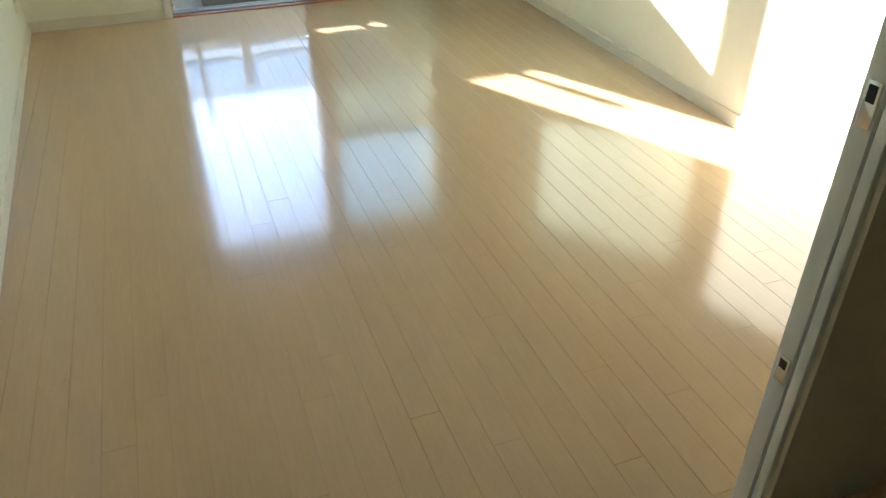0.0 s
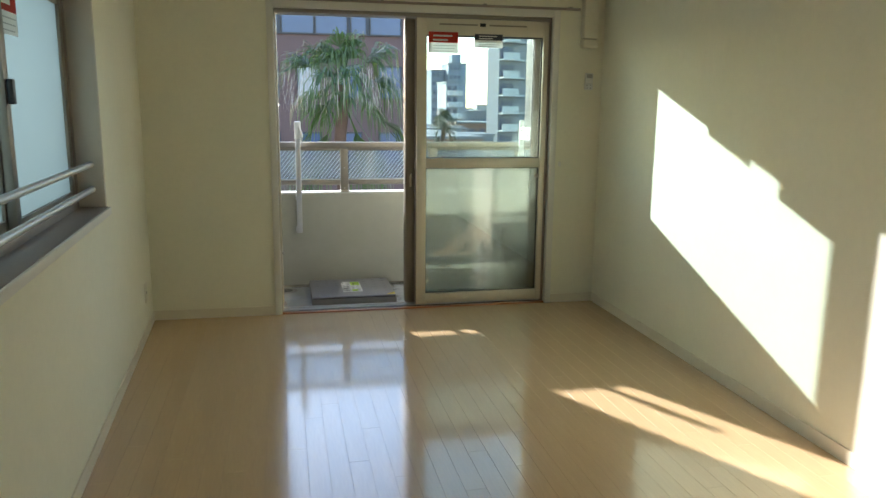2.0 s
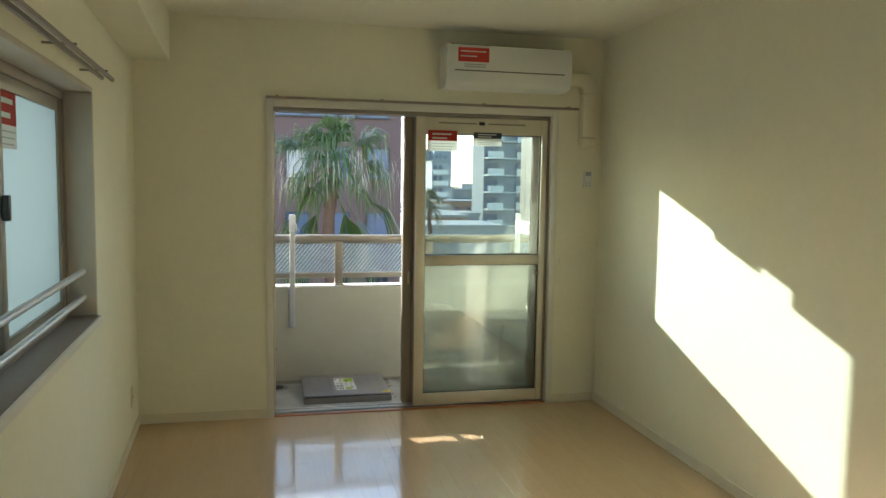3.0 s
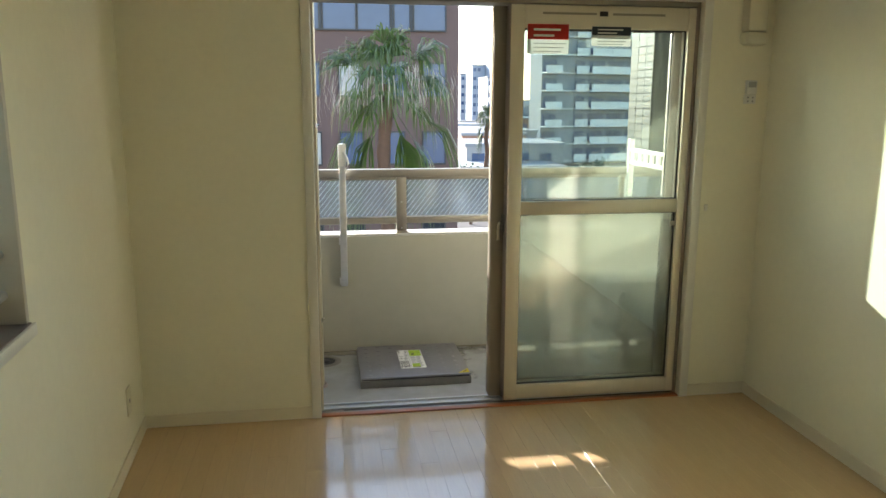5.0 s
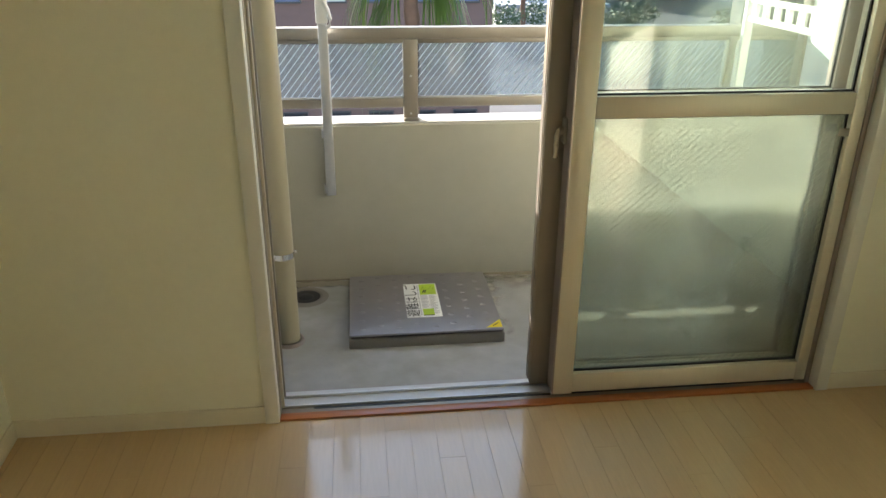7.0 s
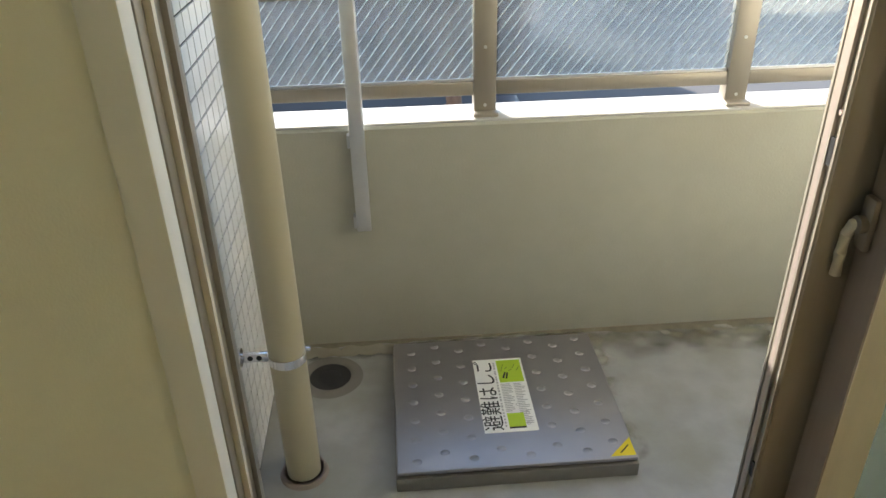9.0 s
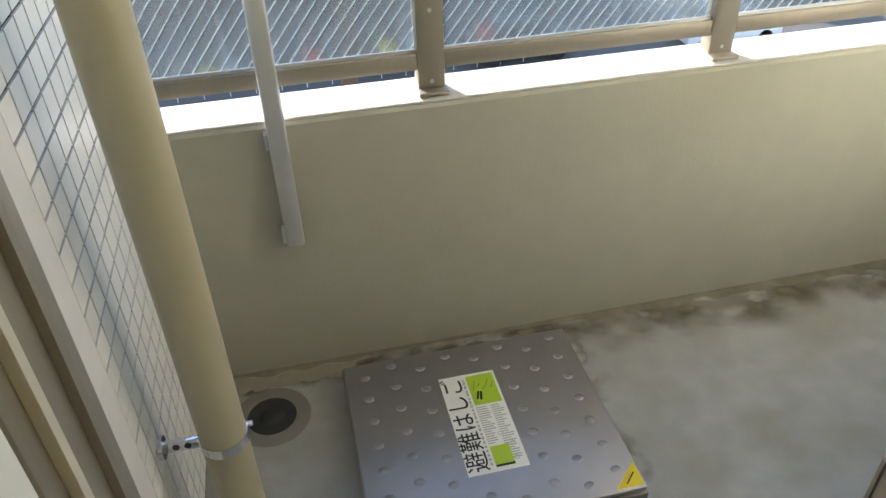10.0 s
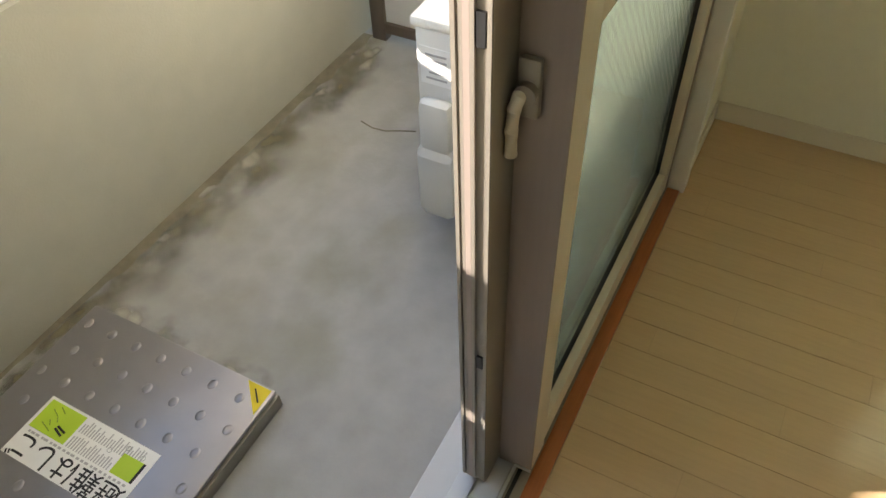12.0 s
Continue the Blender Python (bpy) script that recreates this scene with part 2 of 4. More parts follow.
def sweep(bm, points, r, seg=10):
    """A round tube along a line of points."""
    pts = [Vector(p) for p in points]
    rings = []
    for i, p in enumerate(pts):
        d = (pts[min(i + 1, len(pts) - 1)] - pts[max(i - 1, 0)]).normalized()
        q = d.to_track_quat("Z", "Y")
        rings.append([bm.verts.new(p + q @ Vector((r * math.cos(2 * math.pi * k / seg), r * math.sin(2 * math.pi * k / seg), 0))) for k in range(seg)])
    for a, b in zip(rings, rings[1:]):
        for k in range(seg):
            bm.faces.new((a[k], a[(k + 1) % seg], b[(k + 1) % seg], b[k]))
    bm.faces.new(rings[0][::-1]), bm.faces.new(rings[-1])
    return bm


def prism(bm, outline, y0, y1, bevel=0.0):
    """An outline in x and z, drawn out from y0 to y1."""
    front = [bm.verts.new((x, y0, z)) for x, z in outline]
    back = [bm.verts.new((x, y1, z)) for x, z in outline]
    n = len(outline)
    faces = [bm.faces.new(front), bm.faces.new(back[::-1])]
    faces += [bm.faces.new((front[i], back[i], back[(i + 1) % n], front[(i + 1) % n])) for i in range(n)]
    bmesh.ops.recalc_face_normals(bm, faces=faces)
    if bevel:
        bmesh.ops.bevel(bm, geom=list({e for f in faces for e in f.edges}), offset=bevel, segments=2, affect="EDGES", profile=0.5)
    return bm


def finish(bm, name, mat, smooth=False):
    me = bpy.data.meshes.new(name)
    bm.normal_update()
    bm.to_mesh(me)
    bm.free()
    me.materials.append(mat)
    if smooth:
        for p in me.polygons:
            p.use_smooth = True
        me.set_sharp_from_angle(angle=radians(40))
    return me


def part(name, bm, mat, parent=None, label="", smooth=True):
    ob = new(name, finish(bm, name, mat, smooth))
    ob.parent = parent
    return tagged(ob, label)


def thing(name, label, category, at=(0, 0, 0), group="", kind=""):
    ob = new(name)
    ob.location = at
    ob.empty_display_size = 0.1
    return tagged(ob, label, category, group, kind)


def structure(name, bm, mat, label, smooth=False):
    return tagged(part(name, bm, mat, None, "", smooth), label, name.split("_")[0], kind="structure")


# ---- the room ----
LX, RX, FY, BY, CZ = -0.775, 2.25, 4.93, -2.6, 2.505
OUT = 5.08
DOOR_L, DOOR_R, DOOR_T = 0.035, 1.89, 1.985
WY0, WY1, WZ0, WZ1 = 1.5, 3.55, 0.922, 1.895

wf = bmesh.new()
box(wf, LX - 0.2, DOOR_L, FY, OUT, -0.3, 2.9), box(wf, DOOR_R, RX + 0.2, FY, OUT, -0.3, 2.9), box(wf, DOOR_L, DOOR_R, FY, OUT, DOOR_T, 2.9)
wall_far = structure("wall_far", wf, WALLPAPER, "cream papered end wall round the balcony door")
wl = bmesh.new()
box(wl, LX - 0.2, LX, BY, WY0, -0.1, 2.9), box(wl, LX - 0.2, LX, WY1, FY, -0.1, 2.9)
box(wl, LX - 0.2, LX, WY0, WY1, -0.1, WZ0), box(wl, LX - 0.2, LX, WY0, WY1, WZ1, 2.9)
wall_left = structure("wall_left", wl, WALLPAPER, "cream papered side wall with a window")
structure("wall_right", cube(RX, RX + 0.2, BY, FY, -0.1, 2.9), WALLPAPER, "plain cream papered wall with sunlight on it")
structure("wall_back", cube(LX - 0.2, RX + 0.2, BY - 0.2, BY, -0.1, 2.9), WALLPAPER, "plain cream papered wall behind the entry")
structure("ceiling", cube(LX, RX, BY, FY, CZ, CZ + 0.2), CEILING, "cream papered ceiling")
beam = structure("beam", cube(LX, -0.56, BY, FY, 2.22, CZ, 0.004), WALLPAPER, "papered boxed beam under the ceiling")
floor = structure("floor", cube(LX, RX, BY, FY, -0.12, -0.0014), GROOVE, "shiny pale beech laminate floor with long grooves")

# entry wall with its door frame, seen from the dark hall
JX, JY = 0.975, 0.73
wall_entry = structure("wall_entry", cube(JX + 0.01, RX, JY - 0.08, JY - 0.0685, 0, CZ), HALL, "cream papered wall of the unlit hall, toned down for shade")
structure("wall_entry_header", cube(LX, JX + 0.01, JY - 0.14, JY - 0.0685, 2.052, CZ), WALLPAPER, "papered wall above the wide entry")
frame_in = tagged(new("door_1"), "white painted entry door frame with two strike plates", "door frame", kind="structure")
part("jamb", cube(JX, JX + 0.04, JY - 0.036, JY + 0.005, 0, 2.05, 0.003), TRIM, frame_in)
part("jamb", cube(JX + 0.008, JX + 0.04, JY - 0.044, JY - 0.0365, 0, 2.05), ALU, frame_in, "grey groove of the door stop")
part("casing", cube(JX - 0.003, JX + 0.07, JY - 0.068, JY - 0.0445, 0, 2.05, 0.004), TRIM, frame_in)
for z, h in ((0.94, 0.075), (0.405, 0.06)):
    plate = part("strike_plate", cube(JX - 0.003, JX + 0.001, JY - 0.032, JY - 0.006, z - h / 2, z + h / 2, 0.001), CHROME, frame_in, "steel strike plate")
    part("latch_hole", cube(JX - 0.0045, JX - 0.003, JY - 0.027, JY - 0.011, z + 0.004, z + h / 2 - 0.006), BLACK, plate, "dark latch hole")

base_left = None
for name, dims in (("baseboard_left", (LX, LX + 0.008, BY, FY - 0.008, 0, 0.062)), ("baseboard_right", (RX - 0.008, RX, JY, FY - 0.008, 0, 0.062)),
                   ("baseboard_far_left", (LX, -0.002, FY - 0.008, FY, 0, 0.062)), ("baseboard_far_right", (1.928, RX, FY - 0.008, FY, 0, 0.062))):
    ob = structure(name, cube(*dims, 0.002), SKIRTING, "low cream skirting board")
    base_left = ob if name == "baseboard_left" else base_left

# ---- balcony door: casing, frame, tracks and two leaves ----
casing = tagged(new("trim"), "white wooden casing round the balcony door", "trim", kind="structure")
part("casing_side", cube(-0.002, 0.042, FY - 0.014, FY + 0.03, 0, 2.022, 0.003), TRIM, casing)
part("casing_side", cube(1.884, 1.928, FY - 0.014, FY + 0.03, 0, 2.022, 0.003), TRIM, casing)
part("casing_head", cube(0.0425, 1.8835, FY - 0.014, FY + 0.03, 1.978, 2.022, 0.003), TRIM, casing)
part("wooden_sill", cube(0.0425, 1.8835, FY - 0.004, FY + 0.03, -0.003, 0.008, 0.002), SILL_WOOD, casing, "orange-brown wooden threshold strip")

sliding_frame = tagged(new("door_2"), "champagne aluminium frame of the balcony sliding door", "door frame", kind="structure")
part("frame_jamb", cube(0.028, 0.044, FY + 0.0302, OUT + 0.02, -0.02, 1.978, 0.002), ALU, sliding_frame)
part("frame_jamb", cube(0.044, 0.053, FY + 0.058, FY + 0.070, 0.01, 1.96), ALU_LIGHT, sliding_frame, "pale guide rib")
part("frame_jamb", cube(0.044, 0.052, FY + 0.120, FY + 0.132, 0.01, 1.96), ALU, sliding_frame)
part("frame_jamb", cube(1.868, 1.884, FY + 0.03, OUT + 0.04, -0.02, 1.978, 0.002), ALU_DARK, sliding_frame)
part("frame_head", cube(0.0445, 1.868, FY + 0.03, OUT + 0.04, 1.955, 1.978, 0.002), ALU, sliding_frame)
part("track", cube(0.0445, 1.868, FY + 0.03, FY + 0.0695, -0.025, 0.006, 0.002), ALU, sliding_frame, "grey aluminium bottom track")
part("track", cube(0.0445, 1.868, FY + 0.07, OUT + 0.01, -0.025, 0.004, 0.002), SILL_PALE, sliding_frame, "pale outer track plate")
for y in (FY + 0.064, FY + 0.124):
    part("rail_rib", cube(0.0445, 1.868, y - 0.003, y + 0.003, 0.004, 0.014), STEEL, sliding_frame, "thin bright running rail")
part("track_groove", cube(0.15, 1.868, FY + 0.048, FY + 0.056, 0.006, 0.0075), BLACK, sliding_frame, "dark track groove")


def door_leaf(label, w, left, right, stile_mat, d):
    """One sliding leaf of width w, drawn with its left edge at x = 0 and its middle plane at y = 0."""
    leaf = thing("sliding_door", label, "glass door", group="sliding door leaves")
    top = 1.95
    a, b = left + 0.0005, w - right - 0.0005
    part("stile", cube(0, left, -d, d, 0.018, top, 0.003), stile_mat, leaf)
    part("stile", cube(w - right, w, -d + 0.002, d - 0.002, 0.018, top, 0.003), ALU_LIGHT if stile_mat is ALU_LIGHT else ALU_DARK, leaf)
    part("bottom_rail", cube(a, b, -d + 0.003, d - 0.003, 0.022, 0.094, 0.003), ALU_LIGHT, leaf)
    part("top_rail", cube(a, b, -d + 0.003, d - 0.003, 1.845, top, 0.003), ALU_LIGHT, leaf)
    part("middle_rail", cube(a, b, -d + 0.003, d - 0.003, 0.968, 1.034, 0.003), ALU_LIGHT, leaf)
    part("upper_pane", cube(a, b, -0.003, 0.003, 1.0342, 1.8448), GLASS, leaf, "clear glass pane")
    part("lower_pane", cube(a, b, -0.003, 0.003, 0.0942, 0.9678), FROST, leaf, "frosted figured glass pane")
    for z0, z1 in ((0.094, 0.968), (1.034, 1.845)):
        g = bmesh.new()
        for x0, x1, p, q in ((a, b, z0, z0 + 0.005), (a, b, z1 - 0.005, z1), (a, a + 0.005, z0 + 0.005, z1 - 0.005), (b - 0.005, b, z0 + 0.005, z1 - 0.005)):
            box(g, x0, x1, -0.0125, -0.0032, p, q)
        part("gasket", g, GASKET, leaf, "dark rubber glazing seal")
    return leaf


inner = door_leaf("sliding balcony door leaf with clear upper and frosted lower pane", 0.910, 0.066, 0.038, ALU_LIGHT, 0.034)
inner.location = (0.956, FY + 0.064, 0)
ribs = bmesh.new()
k, h = 0.068 - 0.86 * 1.1, 0.86
while k < 0.868:
    s0, s1 = max(0.0, (0.068 - k) / (h * 1.1)), min(1.0, (0.869 - k) / (h * 1.1))
    if s1 - s0 > 0.02:
        rod(ribs, (k + 1.1 * h * s0, 0.0042, 0.1 + h * s0), (k + 1.1 * h * s1, 0.0042, 0.1 + h * s1), 0.0011, seg=5)
    k += 0.027
tagged(part("glass_ribs", ribs, CHROME, inner, "fine diagonal ribs of the figured glass"), kind="stuff")
outer = door_leaf("second sliding balcony door leaf stacked behind the first", 0.948, 0.09, 0.05, ALU, 0.024)
outer.location = (0.892, FY + 0.124, 0)
# leading edges: taupe end plate with the lock, and a ribbed edge with latch slots behind it
part("end_plate", cube(-0.004, -0.0005, -0.034, 0.034, 0.02, 1.948), ALU_DARK, inner, "taupe end plate of the meeting stile")
part("end_foot", cube(-0.006, -0.0045, -0.034, 0.0, 0.018, 0.028), STEEL, inner, "small bright foot plate")
lock = part("crescent_lock", cube(-0.016, -0.0045, 0.002, 0.030, 0.885, 0.965, 0.005), ALU, inner, "worn champagne crescent lock")
part("lock_lever", sweep(bmesh.new(), [(-0.016, 0.020, 0.925), (-0.026, 0.022, 0.922), (-0.03, 0.026, 0.905), (-0.03, 0.028, 0.875), (-0.029, 0.028, 0.838)], 0.0085), ALU_LIGHT, lock, "lock lever pointing down")
part("lock_pivot", rod(bmesh.new(), (-0.015, 0.016, 0.924), (-0.026, 0.016, 0.924), 0.013), ALU, lock)
for y0, y1, mat in ((-0.0235, -0.0185, ALU), (-0.004, 0.001, ALU), (0.010, 0.014, ALU), (0.018, 0.0235, ALU), (0.0012, 0.0098, ALU_DARK)):
    part("edge_strip", cube(-0.005, -0.0002, y0, y1, 0.03, 1.94), mat, outer, "narrow edge strip")
for z0, z1 in ((1.0, 1.04), (0.42, 0.45)):
    part("edge_slot", cube(-0.0042, -0.0002, -0.016, -0.006, z0, z1), BLACK, outer, "dark latch slot")
part("edge_screw", rod(bmesh.new(), (-0.0035, -0.011, 1.075), (-0.0002, -0.011, 1.075), 0.004, seg=10), ALU_DARK, outer, "small dark screw")
part("pane_clip", cube(0.835, 0.87, -0.036, -0.0315, 0.90, 0.925, 0.002), ALU, inner, "small grey pane clip")
part("vent_slot", cube(0.15, 0.41, -0.0335, -0.0308, 1.908, 1.918), ALU, inner, "ventilation slot")
part("vent_slot", cube(0.49, 0.75, -0.0335, -0.0308, 1.908, 1.918), ALU, inner, "ventilation slot")
part("vent_slider", cube(0.425, 0.465, -0.037, -0.0308, 1.903, 1.925, 0.002), BLACK, inner, "black vent slider")


def sticker(name, label, top, x0, x1, z1, zm, z0, turn=None):
    """A two-part adhesive notice: a coloured head over white paper with lines of unreadable print."""
    st = thing(name, label, "sticker")
    part("paper", cube(x0, x1, -0.0006, 0, z0, z1), THIN_PAPER, st)
    part("heading", cube(x0 + 0.001, x1 - 0.001, -0.0012, -0.0007, zm, z1 - 0.001), top, st, "coloured heading band")
    bars = bmesh.new()
    h = z1 - zm
    for i in range(2):
        box(bars, x0 + 0.03, x1 - 0.04 - 0.03 * i, -0.0018, -0.0013, z1 - h * (0.3 + 0.38 * i) - 0.14 * h, z1 - h * (0.3 + 0.38 * i))
    part("print", bars, PAPER, st, "pale unreadable print")
    low = bmesh.new()
    for i in range(3):
        z = zm - (zm - z0) * (0.25 + 0.27 * i)
        box(low, x0 + 0.03, x1 - 0.012 - 0.012 * i, -0.0012, -0.0007, z - 0.004, z)
    part("print", low, GREY_INK, st, "grey unreadable print")
    return st


red_note = sticker("sticker", "red and white notice stuck on the clear door pane", THIN_RED, 0, 0.2, 0.07, 0.0, -0.066)
red_note.location = (1.034, FY + 0.0325, 1.795)
navy_note = sticker("sticker", "navy and white notice stuck on the clear door pane", NAVY, 0, 0.195, 0.04, 0.0, -0.05)
navy_note.location = (1.345, FY + 0.0325, 1.818)

# ---- window in the side wall ----
win = tagged(new("window_1"), "aluminium window with frosted panes and a low guard rail", "window", kind="structure")
xo = LX - 0.10
part("window_sill", cube(LX - 0.2, LX + 0.012, WY0, WY1, WZ0 - 0.022, WZ0 + 0.005, 0.003), ALU_DARK, win, "grey-brown sill")
part("sill_nosing", cube(LX + 0.0125, LX + 0.024, WY0, WY1, WZ0 - 0.03, WZ0 + 0.004, 0.003), TRIM, win, "white front edge of the sill")
part("reveal", cube(LX - 0.11, LX + 0.006, WY1 - 0.022, WY1, WZ0 + 0.0055, WZ1, 0.002), REVEAL, win, "beige reveal lining")
part("reveal", cube(LX - 0.11, LX + 0.006, WY0, WY0 + 0.022, WZ0 + 0.0055, WZ1, 0.002), REVEAL, win, "beige reveal lining")
part("reveal", cube(LX - 0.11, LX + 0.006, WY0 + 0.0225, WY1 - 0.0225, WZ1 - 0.022, WZ1, 0.002), REVEAL, win, "beige reveal lining")
for y0, y1, z0, z1 in ((WY0 + 0.023, WY0 + 0.06, WZ0, WZ1 - 0.023), (WY1 - 0.06, WY1 - 0.023, WZ0, WZ1 - 0.023), (WY0 + 0.0605, WY1 - 0.0605, WZ0, WZ0 + 0.035), (WY0 + 0.0605, WY1 - 0.0605, WZ1 - 0.06, WZ1 - 0.023)):
    part("window_frame", cube(xo - 0.07, xo - 0.002, y0, y1, z0, z1, 0.002), ALU_DARK, win)
mid = 2.63
for k, (y0, y1, x) in enumerate(((WY0 + 0.06, mid + 0.02, xo - 0.05), (mid - 0.02, WY1 - 0.06, xo - 0.02))):
    sash = part("sash", cube(x - 0.014, x + 0.014, y0, y0 + 0.05, WZ0 + 0.036, WZ1 - 0.061, 0.002), ALU, win)
    part("stile", cube(x - 0.014, x + 0.014, y1 - 0.05, y1, WZ0 + 0.036, WZ1 - 0.061, 0.002), ALU, sash)
    part("rail", cube(x - 0.013, x + 0.013, y0 + 0.0505, y1 - 0.0505, WZ0 + 0.036, WZ0 + 0.085, 0.002), ALU, sash)
    part("rail", cube(x - 0.013, x + 0.013, y0 + 0.0505, y1 - 0.0505, WZ1 - 0.11, WZ1 - 0.061, 0.002), ALU, sash)
    part("pane", cube(x - 0.003, x + 0.003, y0 + 0.0505, y1 - 0.0505, WZ0 + 0.0852, WZ1 - 0.1102), WINDOW_FROST, sash, "frosted pane")
part("window_lock", cube(xo - 0.004, xo + 0.016, mid - 0.012, mid + 0.018, 1.38, 1.46, 0.004), BLACK, win, "dark window lock")
for z in (1.008, 1.118):
    part("guard_rail", rod(bmesh.new(), (LX - 0.045, WY0 + 0.022, z), (LX - 0.045, WY1 - 0.022, z), 0.0135), STEEL, win, "grey metal guard bar")
wnote = sticker("sticker", "red and white notice stuck on the window pane", THIN_RED, 0, 0.2, 0.12, 0.0, -0.075)
wnote.matrix_basis = pose(xo - 0.0165, 2.66, 1.68, 0, 0, 90)


def curtain_rail(label, a, b, pairs, brackets, off):
    """Slim curtain rails with wall brackets; off points from rail to wall."""
    cr = thing("curtain_rail", label, "curtain rail")
    a, b, off = Vector(a), Vector(b), Vector(off)
    for i in range(pairs):
        s = -off * (0.55 * i)
        run = (b - a).normalized()
        pa, pb = a + s, b + s + run * (0.05 * i)
        bm = bmesh.new()
        lo, hi = Vector(map(min, pa, pb)), Vector(map(max, pa, pb))
        wid = Vector((0.006, 0.006, 0.008))
        box(bm, *(v for k in range(3) for v in ((lo[k] - wid[k]), (hi[k] + wid[k]))), 0.002)
        part("rail", bm, ALU_DARK, cr)
    for f in brackets:
        p = a.lerp(b, f)
        bm = bmesh.new()
        q = p - off * (0.55 * (pairs - 1))
        lo, hi = Vector(map(min, q, p + off)), Vector(map(max, q, p + off))
        box(bm, lo.x - 0.008, hi.x + 0.008, lo.y - 0.008 * (off.y == 0), hi.y + 0.008 * (off.y == 0), lo.z - 0.003 + 0.012, hi.z + 0.003 + 0.012)
        part("bracket", bm, ALU, cr)
    return cr


rail_left = curtain_rail("slim double curtain rail above the window", (LX + 0.06, 1.6, 1.925), (LX + 0.06, 3.45, 1.925), 2, (0.15, 0.6, 0.93), (-0.06, 0, 0))
curtain_rail("slim curtain rail on the wall above the balcony door", (0.005, FY - 0.055, 2.026), (2.045, FY - 0.055, 2.026), 1, (0.03, 0.35, 0.68, 0.97), (0, 0.055, 0))

# the side wall and all on it stand two and a half degrees off square
SKEW = Matrix.Translation((LX, FY, 0)) @ pose(0, 0, 0, 0, 0, 2.6) @ Matrix.Translation((-LX, -FY, 0))
for ob in (wall_left, beam, win, wnote, rail_left, base_left):
    ob.matrix_basis = SKEW @ ob.matrix_basis

# ---- room air conditioner, duct cover, remote, socket ----
ac = thing("air_conditioner", "white wall air conditioner with a red energy label", "air conditioner", (1.1, FY, 2.122))
prof = [(0.0, 0.0), (-0.15, -0.002), (-0.195, 0.02), (-0.212, 0.06), (-0.212, 0.23), (-0.195, 0.262), (-0.16, 0.268), (0.0, 0.268)]
bm = bmesh.new()
sides = []
for x in (0.0, 0.83):
    sides.append([bm.verts.new((x, y, z)) for y, z in prof])
n = len(prof)
bm.faces.new(sides[0]), bm.faces.new(sides[1][::-1])
for i in range(n):
    bm.faces.new((sides[0][i], sides[1][i], sides[1][(i + 1) % n], sides[0][(i + 1) % n]))
bmesh.ops.recalc_face_normals(bm, faces=bm.faces)
bmesh.ops.bevel(bm, geom=[e for e in bm.edges if abs(e.verts[0].co.x - e.verts[1].co.x) < 1e-5], offset=0.008, segments=2, affect="EDGES", profile=0.5)
part("body", bm, WHITE, ac)
part("flap_gap", cube(0.05, 0.78, -0.2135, -0.210, 0.098, 0.104), GASKET, ac, "dark gap over the air flap")
part("flap", cube(0.05, 0.78, -0.2155, -0.2125, 0.03, 0.096, 0.001), WHITE, ac)
part("intake_grille", cube(0.04, 0.79, -0.16, -0.02, 0.2685, 0.272), GASKET, ac, "dark top intake grille")
elabel = part("energy_label", cube(0.07, 0.27, -0.2142, -0.2122, 0.155, 0.242), RED, ac, "red energy label")
bars = bmesh.new()
for i in range(2):
    box(bars, 0.085, 0.25 - 0.06 * i, -0.2148, -0.2143, 0.215 - 0.03 * i, 0.222 - 0.03 * i)
part("print", bars, PAPER, elabel, "pale unreadable print")
bars = bmesh.new()
for i in range(2):
    box(bars, 0.11, 0.25, -0.2135, -0.2122, 0.122 + 0.014 * i, 0.128 + 0.014 * i)
part("print", bars, GREY_INK, ac, "grey printed line")

duct = thing("duct_cover", "cream pipe cover running down from the air conditioner", "duct", (0, FY, 0))
bm = bmesh.new()
prism(bm, [(1.93, 2.185), (2.045, 2.185), (2.07, 2.165), (2.074, 2.13), (2.182, 2.13), (2.182, 2.2), (2.16, 2.24), (2.12, 2.262), (1.93, 2.262)], -0.075, 0.0, 0.008)
part("elbow", bm, DUCT, duct)
part("straight", cube(2.078, 2.178, -0.070, 0, 1.84, 2.1295, 0.01), DUCT, duct)
part("end_cap", cube(2.072, 2.184, -0.078, 0, 1.778, 1.8395, 0.018), DUCT, duct)

remote = thing("remote_control", "small white remote control in its wall holder", "remote control", (2.15, FY, 1.503))
part("holder", cube(-0.031, 0.031, -0.012, 0, 0, 0.045, 0.004), WHITE, remote)
part("body", cube(-0.027, 0.027, -0.022, -0.0005, 0.0455, 0.112, 0.004), WHITE, remote)
part("display", cube(-0.02, 0.02, -0.0235, -0.0215, 0.078, 0.105), GREY_INK, remote, "grey display")
for i in range(4):
    part("button", rod(bmesh.new(), (-0.012 + 0.024 * (i % 2), -0.012, 0.012 + 0.018 * (i // 2)), (-0.012 + 0.024 * (i % 2), -0.0145, 0.012 + 0.018 * (i // 2)), 0.0045, seg=10), GREY_INK, remote, "grey button")

